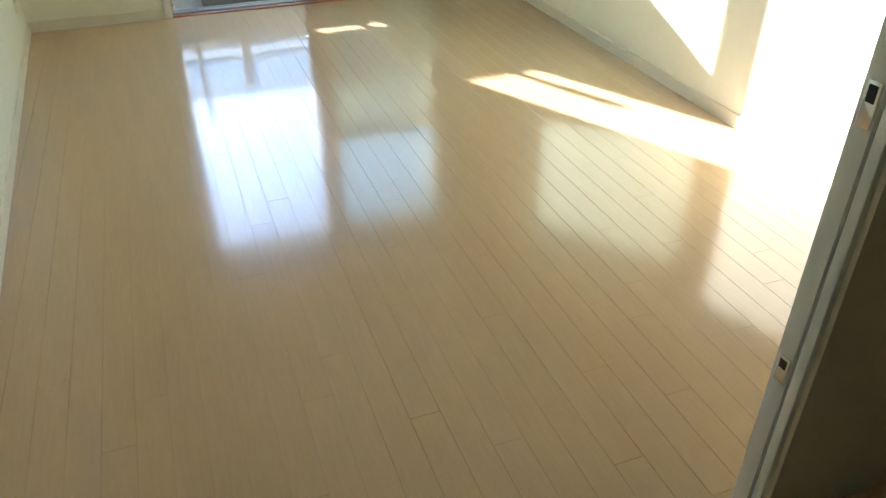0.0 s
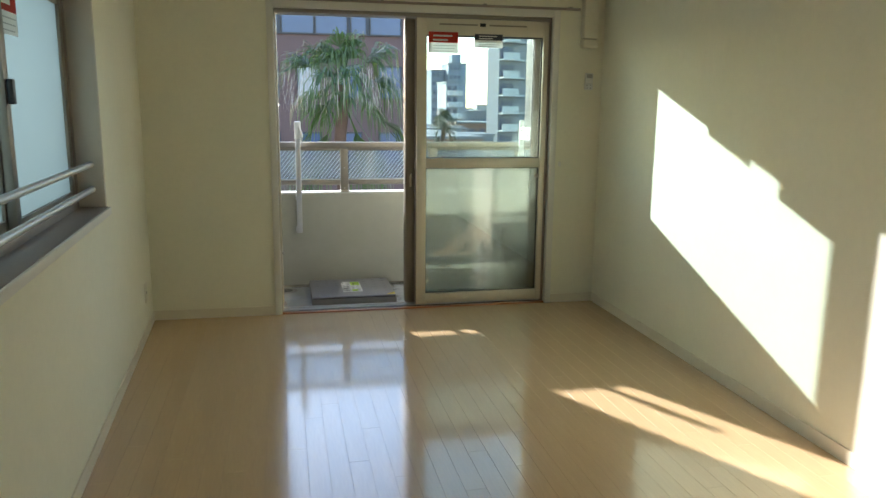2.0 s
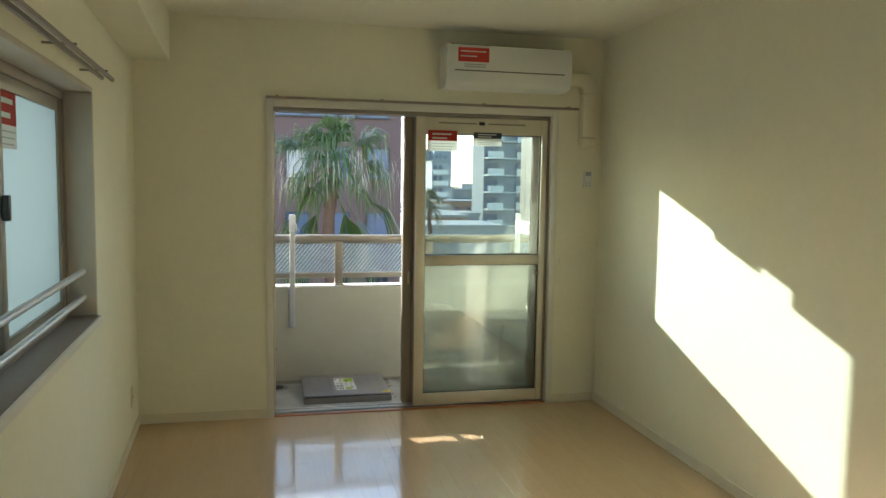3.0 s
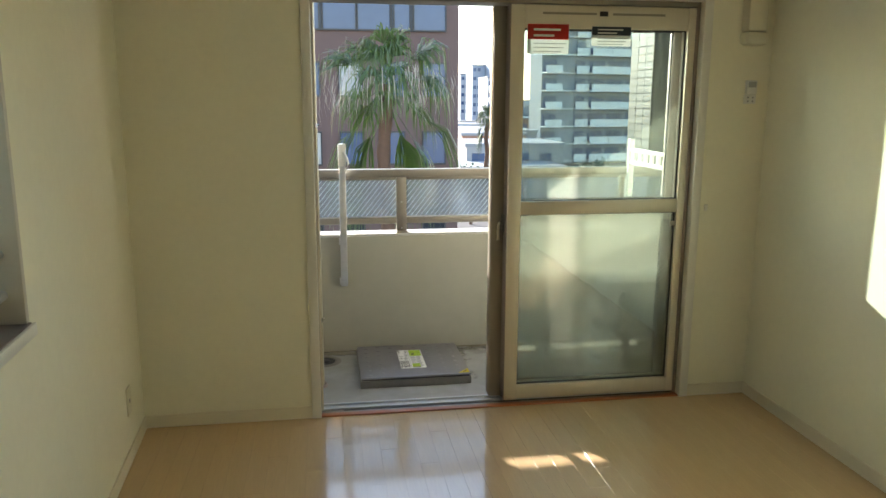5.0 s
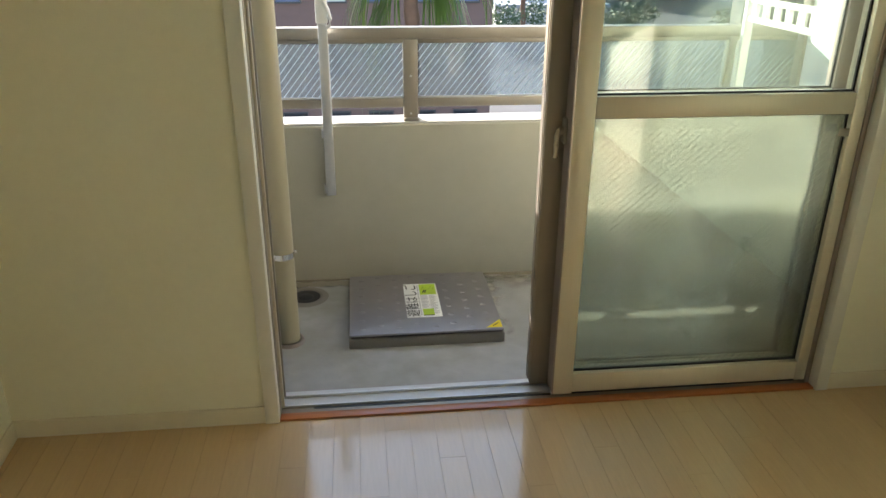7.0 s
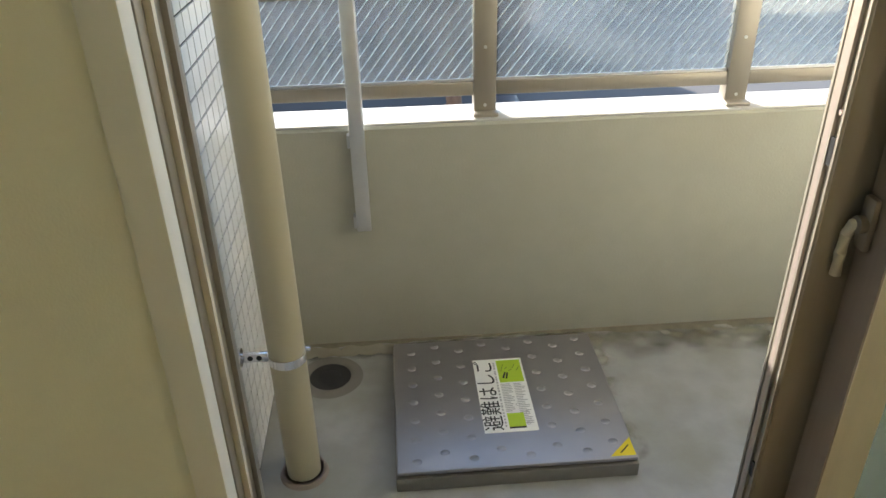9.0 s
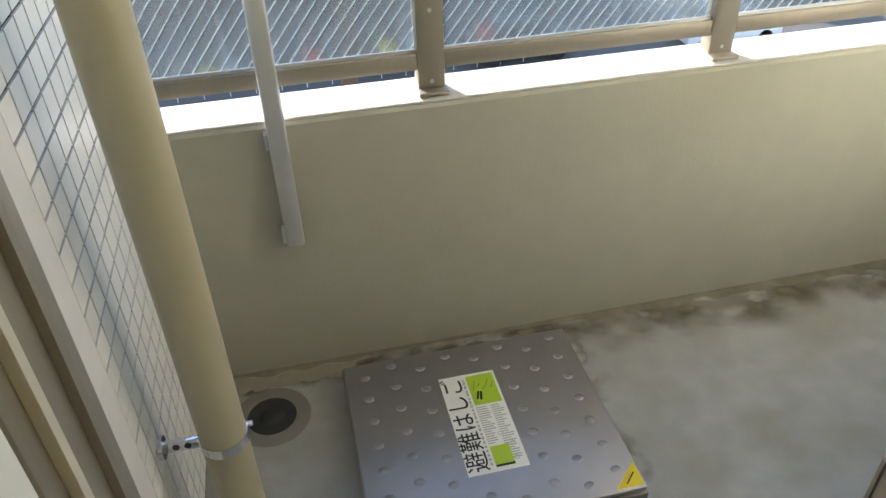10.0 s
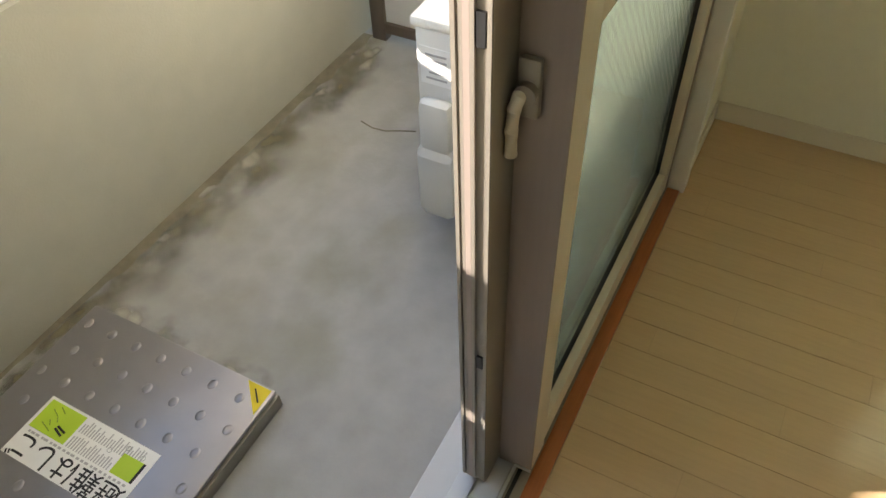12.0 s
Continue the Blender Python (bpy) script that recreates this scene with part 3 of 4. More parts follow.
socket = thing("wall_socket", "cream aerial socket plate with one dark hole", "wall socket")
socket.matrix_basis = SKEW @ pose(LX, 4.62, 0.262)
part("plate", cube(0, 0.007, -0.035, 0.035, -0.06, 0.06, 0.003), DUCT, socket)
part("hole", rod(bmesh.new(), (0.006, 0, 0), (0.0085, 0, 0), 0.009, seg=14), ALU_DARK, socket, "metal socket hole")
box_ = thing("wall_button", "tiny cream switch box beside the balcony door", "wall switch", (1.962, FY, 0.995))
part("body", cube(-0.008, 0.008, -0.012, 0, -0.016, 0.016, 0.003), TRIM, box_)

# ---- balcony ----
BZ, PY, PT = -0.121, 6.245, 0.668
PYT = 6.2
EX = 2.365
TX, GZ_LOW = -0.115, -9.5
slab = structure("balcony_floor", cube(TX, 4.2, OUT, PY, -0.3, BZ), CONCRETE, "grey screeded balcony floor with stains")
structure("outer_sill", cube(-0.1, 2.3, OUT + 0.0105, OUT + 0.09, BZ, -0.055, 0.006), SILL_PALE, "pale grey sill step")
pb = bmesh.new()
ends = [[pb.verts.new((x, y, z)) for y, z in ((PY, -1.2), (PY, BZ), (PYT + 0.006, PT - 0.012), (PYT + 0.014, PT - 0.006), (6.36, PT - 0.006), (6.36, -1.2))] for x in (-1.2, 4.2)]
pb.faces.new(ends[0][::-1]), pb.faces.new(ends[1])
for i in range(6):
    pb.faces.new((ends[0][i], ends[0][(i + 1) % 6], ends[1][(i + 1) % 6], ends[1][i]))
bmesh.ops.recalc_face_normals(pb, faces=pb.faces)
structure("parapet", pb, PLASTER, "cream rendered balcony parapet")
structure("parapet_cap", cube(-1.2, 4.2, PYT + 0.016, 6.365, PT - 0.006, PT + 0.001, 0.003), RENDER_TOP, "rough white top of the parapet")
structure("balcony_ceiling", cube(TX - 0.3, 4.2, OUT, 6.37, 2.62, 2.8), PLASTER, "rendered underside of the balcony above")
structure("outer_wall_face", cube(RX + 0.2, 4.2, OUT - 0.15, OUT, -1.2, 2.8), PLASTER, "rendered outer wall")
wall_tiled = structure("wall_tiled", cube(TX - 0.18, TX - 0.004, OUT, PY - 0.002, -1.2, 2.62), TILE_JOINT, "white tiled end wall of the balcony")

# dirt and mortar run-off along the foot of the parapet
def blotch(x, y, rx, ry, z, mat, label, seed):
    bm = bmesh.new()
    mid_v = bm.verts.new((x, y, z + 0.0008))
    ring = []
    for k in range(22):
        a = 2 * math.pi * k / 22
        f = 1 + 0.55 * noise.noise((math.cos(a) * 1.3 + seed, math.sin(a) * 1.3, seed * 0.7))
        ring.append(bm.verts.new((x + rx * f * math.cos(a), min(PY - 0.001, y + ry * f * math.sin(a)), z)))
    for k in range(22):
        bm.faces.new((mid_v, ring[k], ring[(k + 1) % 22]))
    wear = bm.loops.layers.color.new("wear")
    for f in bm.faces:
        for lp in f.loops:
            g = 1.0 if lp.vert is mid_v else 0.0
            lp[wear] = (g, g, g, 1)
    part("stain_patch", bm, mat, slab, label, False)


rng = random.Random(4)
bm = bmesh.new()
xs = [TX + 0.01 + i * 0.02 for i in range(124)]
rowa = [bm.verts.new((x, PY - 0.0005, BZ + 0.0042)) for x in xs]
rowb = [bm.verts.new((x, PY - 0.014 - 0.03 * abs(noise.noise((x * 9, 1, 0))) - (0.02 + 0.03 * abs(noise.noise((x * 4, 3, 0)))) * min(1, max(0, (x - 0.8) * 2)), BZ + 0.004)) for x in xs]
for i in range(len(xs) - 1):
    bm.faces.new((rowa[i], rowb[i], rowb[i + 1], rowa[i + 1]))
part("dirt_strip", bm, DIRT, slab, "dark brown dirt along the wall foot", False)
for k in range(12):
    x = 0.96 + 1.4 * (k + 0.3 * rng.random()) / 12
    blotch(x, PY - 0.05 - 0.07 * rng.random(), 0.10 + 0.05 * rng.random(), 0.06 + 0.07 * rng.random(), BZ + 0.0012 + 0.00008 * k, STAIN, "brown-green water stain", k * 1.37)
for k in range(20):
    big = rng.random() ** 2
    blotch(rng.uniform(0.94, 2.32), PY - rng.uniform(0.03, 0.13), 0.03 + 0.08 * big, 0.02 + 0.05 * big, BZ + 0.0026 + 0.00006 * k, SPLASH, "pale mortar splash", 20 + k * 1.37)
for k in range(6):
    blotch(-0.03 + 0.06 * k, PY - 0.04 - 0.02 * (k % 2), 0.06, 0.04, BZ + 0.0012 + 0.0001 * k, STAIN, "brown-green water stain", 110 + k * 1.3)
for k in range(9):
    blotch(0.3 + 0.075 * k, PY - 0.035 - 0.02 * rng.random(), 0.07, 0.035 + 0.02 * rng.random(), BZ + 0.0022 + 0.0001 * k, STAIN, "brown-green water stain", 150 + k * 1.7)
for k in range(7):
    blotch(0.92 + 0.03 * rng.random(), 5.66 + 0.075 * k + 0.03 * rng.random(), 0.03 + 0.02 * rng.random(), 0.06, BZ + 0.0012 + 0.0001 * k, SPLASH, "pale mortar splash", 190 + k * 1.1)
for k in range(5):
    blotch(-0.02 + 0.07 * k, PY - 0.05, 0.05, 0.03, BZ + 0.0035 + 0.0001 * k, MORTAR, "dirty mortar patch", 90 + k)

# pale margin strip beside the tiles
part("sealant_margin", cube(TX - 0.004, TX + 0.001, OUT + 0.045, 5.563, BZ, 2.6), TILE_MARGIN, wall_tiled, "white margin strip")

rail = thing("balcony_railing", "champagne aluminium railing with figured glass panels", "railing", (0, 6.285, PT))
POSTS = (-0.945, -0.185, 0.573, 1.33, 2.088, 2.846, 3.604)
handrail = part("handrail", cube(-1.2, 4.2, -0.03, 0.03, 0.362, 0.412, 0.006), ALU, rail)
for a, b in zip(POSTS, POSTS[1:]):
    x0, x1 = a + 0.0335, b - 0.0335
    part("bottom_rail", cube(x0, x1, -0.02, 0.02, 0.058, 0.098, 0.003), ALU, rail)
    part("top_rail", cube(x0, x1, -0.016, 0.016, 0.342, 0.3618, 0.003), ALU, rail)
    part("glass_panel", cube(x0, x1, -0.003, 0.003, 0.0982, 0.3418), RAIL_GLASS, rail, "figured glass panel")
    part("bead", cube(x0, x1, -0.009, -0.0035, 0.0982, 0.106), STEEL, rail, "bright glazing bead")
    # glass ridges as pale translucent rods, their sunlit glint put into the colour
    ribs = bmesh.new()
    h = 0.238
    k = x0 - h * 0.8
    while k < x1:
        s0, s1 = max(0.0, (x0 - k) / (h * 0.8)), min(1.0, (x1 - k) / (h * 0.8))
        if s1 - s0 > 0.05:
            rod(ribs, (k + 0.8 * h * s0, 0.0045, 0.101 + h * s0), (k + 0.8 * h * s1, 0.0045, 0.101 + h * s1), 0.0022, seg=5)
        k += 0.031
    tagged(part("glass_ribs", ribs, THIN_PAPER, rail, "pale diagonal glass ridges, coloured for their sunlit glint"), kind="stuff")
for x in POSTS[1:]:
    post = part("post", cube(x - 0.033, x + 0.033, -0.024, 0.024, 0.0015, 0.3615, 0.004), ALU, rail)
    part("base_plate", cube(x - 0.037, x + 0.037, -0.055, 0.03, 0.0012, 0.013, 0.004), ALU, post)
    for z in (0.03, 0.2):
        part("screw", rod(bmesh.new(), (x, -0.0235, z), (x, -0.027, z), 0.005, seg=10), STEEL, post, "steel screw")

# laundry arms
arm = thing("laundry_arm", "folded steel laundry pole bracket on the parapet", "laundry bracket", (0.195, 6.212, 0))
part("rail_bar", cube(-0.022, 0.022, -0.030, -0.008, 0.338, 1.02, 0.004), STEEL, arm, "galvanised upright bar")
part("arm_bar", cube(-0.02, 0.02, -0.05, -0.0305, 0.60, 1.225, 0.004), STEEL, arm, "galvanised folded arm")
part("arm_cap", cube(-0.02, 0.02, -0.058, -0.026, 1.2255, 1.25, 0.006), WHITE, arm)
part("arm_head", cube(-0.025, 0.025, -0.064, -0.0505, 1.11, 1.248, 0.005), WHITE, arm, "white plastic arm head")
part("arm_hook", sweep(bmesh.new(), [(0.01, -0.066, 1.2), (0.028, -0.07, 1.165), (0.036, -0.07, 1.13), (0.03, -0.068, 1.1), (0.018, -0.066, 1.095)], 0.008), WHITE, arm, "white pole hook")
for z in (0.37, 0.63):
    part("bracket", cube(-0.03, -0.0225, -0.03, 0.0, z - 0.02, z + 0.02, 0.002), STEEL, arm)
arm2 = thing("laundry_arm", "white laundry pole bracket swung out over the balcony", "laundry bracket", (2.08, 6.212, 0))
part("rail_bar", cube(-0.022, 0.022, -0.030, -0.008, 0.338, 1.02, 0.004), STEEL, arm2, "galvanised upright bar")
part("upright", cube(-0.02, 0.02, -0.055, -0.0305, 0.80, 1.27, 0.004), WHITE, arm2)
bm = bmesh.new()
for z in (1.12, 1.2):
    box(bm, -0.012, 0.012, -0.56, -0.056, z - 0.012, z + 0.012, 0.003)
for i in range(6):
    y = -0.10 - 0.09 * i
    box(bm, -0.01, 0.01, y - 0.012, y + 0.012, 1.1325, 1.1875)
part("ladder_arm", bm, WHITE, arm2, "white arm with square holes")
for z in (0.37, 0.63):
    part("bracket", cube(-0.03, -0.0225, -0.03, 0.0, z - 0.02, z + 0.02, 0.002), STEEL, arm2)

# tiled column outside the railing
column = structure("column", cube(2.31, 2.75, 6.40, 6.8, GZ_LOW, 2.8), TILE_JOINT, "grey tiled column beyond the railing")
bm = bmesh.new()
for j in range(40):
    for i in range(2):
        o = 0.0 if j % 2 else 0.11
        for x0, x1 in ((2.312, 2.312 + o), (2.312 + o, 2.532 + o), (2.532 + o, 2.748)):
            if x1 - x0 > 0.01 and not i:
                box(bm, x0 + 0.003, x1 - 0.003, 6.394, 6.40, 0.72 + 0.053 * j, 0.768 + 0.053 * j)
        if i:
            for y0 in (6.402, 6.53, 6.66):
                box(bm, 2.304, 2.31, y0 + 0.003, y0 + 0.125, 0.72 + 0.053 * j, 0.768 + 0.053 * j)
tagged(part("tiles", bm, GREY_TILE, column, "", False), kind="stuff")

# partition to the next flat
partition = thing("balcony_partition", "white board partition in a taupe aluminium frame", "partition", (EX, 0, 0))
part("board", cube(-0.004, 0.004, OUT + 0.06, PYT - 0.0305, BZ + 0.075, 2.45), PANEL, partition)
part("frame_post", cube(-0.02, 0.02, PYT - 0.06, PYT - 0.002, BZ, 2.6, 0.003), BRONZE, partition)
part("frame_post", cube(-0.02, 0.02, OUT + 0.002, OUT + 0.06, BZ, 2.6, 0.003), BRONZE, partition)
part("frame_rail", cube(-0.02, 0.02, OUT + 0.0605, PYT - 0.0605, BZ + 0.035, BZ + 0.0745, 0.003), BRONZE, partition)
part("frame_rail", cube(-0.02, 0.02, OUT + 0.0605, PYT - 0.0605, 2.4505, 2.6, 0.003), BRONZE, partition)

# drain pipe with its clamps, floor drain
pipe = thing("drain_pipe", "beige plastic rainwater pipe clamped to the tiled wall", "drain pipe", (0.009, 5.66, BZ))
part("tube", rod(bmesh.new(), (0, 0, 0.002), (0, 0, 2.72), 0.0455, seg=40), PVC, pipe)
part("floor_collar", rod(bmesh.new(), (0, 0, 0.0), (0, 0, 0.012), 0.066, 0.06, seg=32), ALU_DARK, pipe, "dark collar at the floor")
for z in (0.4, 1.5):
    clamp = part("clamp", rod(bmesh.new(), (0, 0, z - 0.012), (0, 0, z + 0.012), 0.048, seg=40), CHROME, pipe, "bright steel clamp band")
    bm = cube(-0.118, -0.045, -0.006, 0.006, z - 0.013, z + 0.013, 0.002)
    part("clamp_arm", bm, CHROME, clamp)
    part("clamp_foot", rod(bmesh.new(), (-0.121, 0, z), (-0.112, 0, z), 0.024, seg=20), CHROME, clamp)
    part("clamp_bolt", rod(bmesh.new(), (0.044, 0.02, z), (0.056, 0.02, z), 0.006, seg=10), CHROME, clamp)
    for x in (-0.09, -0.068):
        part("clamp_hole", rod(bmesh.new(), (x, -0.0072, z), (x, -0.006, z), 0.007, seg=12), BLACK, clamp, "dark hole")
part("foot_ring", rod(bmesh.new(), (0, 0, 0.0005), (0, 0, 0.012), 0.062, 0.054, seg=28), DIRT, pipe, "dark dirty ring at the pipe foot")
drain = thing("floor_drain", "open black floor drain in a mortar ring", "drain", (0.056, 6.065, BZ))
bm = bmesh.new()
seg = 28
rings = [[bm.verts.new((r * math.cos(2 * math.pi * k / seg), r * math.sin(2 * math.pi * k / seg), z)) for k in range(seg)] for r, z in ((0.105, 0.0012), (0.082, 0.004), (0.072, 0.005), (0.064, 0.002))]
for a, b in zip(rings, rings[1:]):
    for k in range(seg):
        bm.faces.new((a[k], a[(k + 1) % seg], b[(k + 1) % seg], b[k]))
part("ring", bm, HATCH_SIDE, drain, "dark grey ring")
# no hole is cut: a black disc gives the drain's dark inside
part("opening", rod(bmesh.new(), (0, 0, 0.0005), (0, 0, 0.0028), 0.066, seg=28), GASKET, drain, "black disc for the dark inside of the drain")
part("grate", rod(bmesh.new(), (0, 0, 0.002), (0, 0, 0.006), 0.036, 0.03, seg=20), GASKET, drain)

# escape hatch with its label
HX0, HX1, HY0, HY1 = 0.262, 0.906, 5.568, 6.136
HT = -0.056
hatch = thing("escape_hatch", "stainless escape ladder hatch with studs and a label", "escape hatch", ((HX0 + HX1) / 2, (HY0 + HY1) / 2, BZ))
hx, hy, hz = (HX1 - HX0) / 2, (HY1 - HY0) / 2, HT - BZ
part("rim", cube(-hx - 0.003, hx + 0.003, -hy - 0.003, hy + 0.003, 0, hz - 0.0205, 0.004), HATCH_SIDE, hatch, "weathered grey rim")
# black slab draws the shadow in the gap under the lid
part("seal", cube(-hx + 0.008, hx - 0.008, -hy + 0.008, hy - 0.008, hz - 0.020, hz - 0.0145), GASKET, hatch, "black slab for the shadow gap under the lid")
part("lid", cube(-hx, hx, -hy, hy, hz - 0.014, hz, 0.006), HATCH, hatch)
stud_me = None
for r in range(7):
    for c in range(8):
        x = -hx + 0.055 + c * 0.0765
        y = -hy + 0.05 + r * 0.079 + (0.014 if c % 2 else -0.014)
        if abs(x) < 0.095 and -0.18 < y < 0.19:
            continue
        if stud_me is None:
            b = bmesh.new()
            bmesh.ops.create_uvsphere(b, u_segments=10, v_segments=6, radius=1, matrix=Matrix.Diagonal((0.0145, 0.012, 0.0028, 1)))
            bmesh.ops.delete(b, geom=[v for v in b.verts if v.co.z < -0.001], context="VERTS")
            stud_me = finish(b, "stud", HATCH, True)
        s = new("stud", stud_me)
        s.parent, s.location = hatch, (x, y, hz - 0.0005)
lx0, lx1, ly0, ly1 = 0.509 - (HX0 + HX1) / 2, 0.661 - (HX0 + HX1) / 2, 5.694 - (HY0 + HY1) / 2, 6.022 - (HY0 + HY1) / 2
lab = part("label", cube(lx0, lx1, ly0, ly1, hz, hz + 0.0008), PAPER, hatch, "white label with black characters")
for k, sign in enumerate("避難はしご"):
    fo = bpy.data.curves.new("character", "FONT")
    fo.body, fo.size, fo.offset, fo.align_x, fo.align_y = sign, 0.063, 0.0003, "CENTER", "CENTER"
    ft = new("character", fo)
    bpy.context.view_layer.update()
    me = bpy.data.meshes.new_from_object(ft.evaluated_get(bpy.context.evaluated_depsgraph_get()))
    bpy.data.objects.remove(ft)
    me.materials.clear(), me.materials.append(INK)
    tx = new("character", me)
    tx.parent = lab
    tx.matrix_basis = pose(lx0 + 0.034, ly0 + 0.038 + 0.063 * k, hz + 0.0014, 0, 0, 90)
    tagged(tx, "black printed character")
part("green_panel", cube(lx0 + 0.072, lx1 - 0.006, ly1 - 0.115, ly1 - 0.008, hz + 0.0008, hz + 0.0012), LIME, lab, "lime green pictogram panel")
part("green_panel", cube(lx0 + 0.072, lx0 + 0.12, ly0 + 0.014, ly0 + 0.075, hz + 0.0008, hz + 0.0012), LIME, lab, "lime green panel")
# label print: a climbing figure as plain strokes, lines of unreadable text, small ring marks
bm = bmesh.new()
for x0, y0, x1, y1, w in ((0.085, -0.095, 0.093, -0.07, 0.003), (0.094, -0.098, 0.100, -0.072, 0.003)):
    rod(bm, (lx0 + x0, ly1 + y0, hz + 0.0014), (lx0 + x1, ly1 + y1, hz + 0.0014), w, seg=6)
part("pictogram", bm, INK, lab, "dark pictogram strokes")
bm = bmesh.new()
for i in range(5):
    rod(bm, (lx0 + 0.082 + 0.012 * i, ly1 - 0.062 + 0.010 * (i % 2), hz + 0.0013), (lx0 + 0.092 + 0.012 * i, ly1 - 0.03 - 0.012 * (i % 3), hz + 0.0013), 0.0011, seg=5)
part("pictogram", bm, LIME_DARK, lab, "dark green pictogram strokes")
part("panel_edge", cube(lx0 + 0.072, lx0 + 0.12, ly0 + 0.012, ly0 + 0.0185, hz + 0.0012, hz + 0.0015), INK, lab, "black lower edge of the green panel")
bm = bmesh.new()
lines = random.Random(5)
for j in range(2):
    for i in range(24):
        y = ly1 - 0.122 - 0.0075 * i
        if j == 0 and y < ly0 + 0.085:
            continue
        x = lx0 + 0.072 + 0.039 * j
        box(bm, x, x + lines.uniform(0.018, 0.034), y - 0.0032, y, hz + 0.0008, hz + 0.0011)
part("print", bm, GREY_INK, lab, "grey unreadable print")
bm = bmesh.new()
for i in range(22):
    y = ly0 + 0.02 + 0.0135 * i
    box(bm, lx0 + 0.0605, lx0 + 0.066, y, y + lines.uniform(0.006, 0.012), hz + 0.0008, hz + 0.0011)
part("print", bm, GREY_INK, lab, "small grey unreadable print")
for k, (x, y) in enumerate(((0.128, 0.03), (0.132, 0.075), (0.11, 0.11))):
    bm = bmesh.new()
    ring = [Vector((lx0 + x + 0.0055 * math.cos(a * math.pi / 8), ly0 + y + 0.0055 * math.sin(a * math.pi / 8), hz + 0.0015)) for a in range(17)]
    part("ring_mark", sweep(bm, ring, 0.0008, 5), GREY_INK, lab, "small grey ring mark")
bm = bmesh.new()
v = [bm.verts.new(p) for p in ((hx - 0.075, -hy + 0.008, hz + 0.0006), (hx - 0.006, -hy + 0.008, hz + 0.0006), (hx - 0.006, -hy + 0.075, hz + 0.0006))]
w = [bm.verts.new(p.co + Vector((0, 0, 0.0006))) for p in v]
bm.faces.new(w), bm.faces.new(v[::-1])
for i in range(3):
    bm.faces.new((v[i], v[(i + 1) % 3], w[(i + 1) % 3], w[i]))
corner = part("corner_sticker", bm, YELLOW, hatch, "yellow triangular sticker", False)
part("print", rod(bmesh.new(), (hx - 0.045, -hy + 0.018, hz + 0.0014), (hx - 0.018, -hy + 0.045, hz + 0.0014), 0.002, seg=6), INK, corner, "black printed mark")

# outdoor unit
unit = thing("outdoor_unit", "ivory air conditioner outdoor unit on the balcony floor", "outdoor unit", (1.585, 5.266, BZ + 0.06))
part("casing", cube(0, 0.76, 0, 0.285, 0.05, 0.585, 0.014), UNIT_WHITE, unit)
part("lid", cube(-0.006, 0.766, -0.006, 0.291, 0.575, 0.602, 0.008), UNIT_WHITE, unit)
for x in (0.12, 0.60):
    part("foot", cube(x, x + 0.06, -0.02, 0.305, -0.06, 0.0495, 0.004), GASKET, unit)
bm = bmesh.new()
prism(bm, [(-0.0, 0.04), (-0.048, 0.04), (-0.056, 0.06), (-0.056, 0.245), (-0.045, 0.262), (-0.0, 0.27)], 0.165, 0.275, 0.022)
valve = part("valve_cover", bm, UNIT_WHITE, unit)
part("cover_dome", cube(-0.048, -0.002, 0.176, 0.266, 0.25, 0.405, 0.022), UNIT_WHITE, valve)
part("nameplate", cube(-0.0015, 0.0, 0.19, 0.27, 0.43, 0.53), PAPER, unit, "printed rating plate")
bm = bmesh.new()
for i in range(5):
    box(bm, -0.003, -0.0016, 0.2, 0.255 - 0.008 * (i % 2), 0.445 + 0.016 * i, 0.45 + 0.016 * i)
part("print", bm, GREY_INK, unit, "grey unreadable print")
for y in (0.04, 0.09, 0.14):
    for z0, z1 in ((0.17, 0.32), (0.34, 0.49)):
        part("side_panel_rib", cube(-0.004, 0.0, y - 0.018, y + 0.018, z0, z1, 0.0015), UNIT_WHITE, unit)
part("side_handle", cube(-0.003, 0.0, 0.1, 0.16, 0.50, 0.545, 0.001), ALU, unit, "recessed hand grip")
for z in (0.14, 0.20):
    part("refrigerant_pipe", sweep(bmesh.new(), [(-0.02, 0.18, z), (-0.03, 0.12, z - 0.004), (-0.03, 0.05, z - 0.006), (-0.02, -0.04, z), (0.0, -0.1, z + 0.05), (0.02, -0.16, z + 0.2), (0.03, -0.2, 0.6)], 0.017), WHITE, unit, "white insulated pipe")
# shade behind the pipes, put in as a black plate on the panel
part("pipe_shade", cube(-0.012, -0.001, 0.03, 0.165, 0.10, 0.235), BLACK, unit, "black plate for the shade behind the pipes")
part("fan_grille", rod(bmesh.new(), (0.46, 0.2855, 0.31), (0.46, 0.295, 0.31), 0.22, seg=40), GASKET, unit, "dark round fan grille")
for i in range(9):
    z = 0.12 + 0.045 * i
    part("grille_bar", cube(0.24, 0.68, 0.2955, 0.301, z, z + 0.006), UNIT_WHITE, unit)
cable = thing("floor_crack", "thin dark crack in the balcony screed", "crack", (0, 0, BZ))
part("crack", sweep(bmesh.new(), [(1.90, 5.97, 0.001), (1.885, 5.92, 0.001), (1.89, 5.87, 0.001), (1.91, 5.83, 0.001), (1.93, 5.78, 0.001)], 0.0022, 6), DIRT, cable)

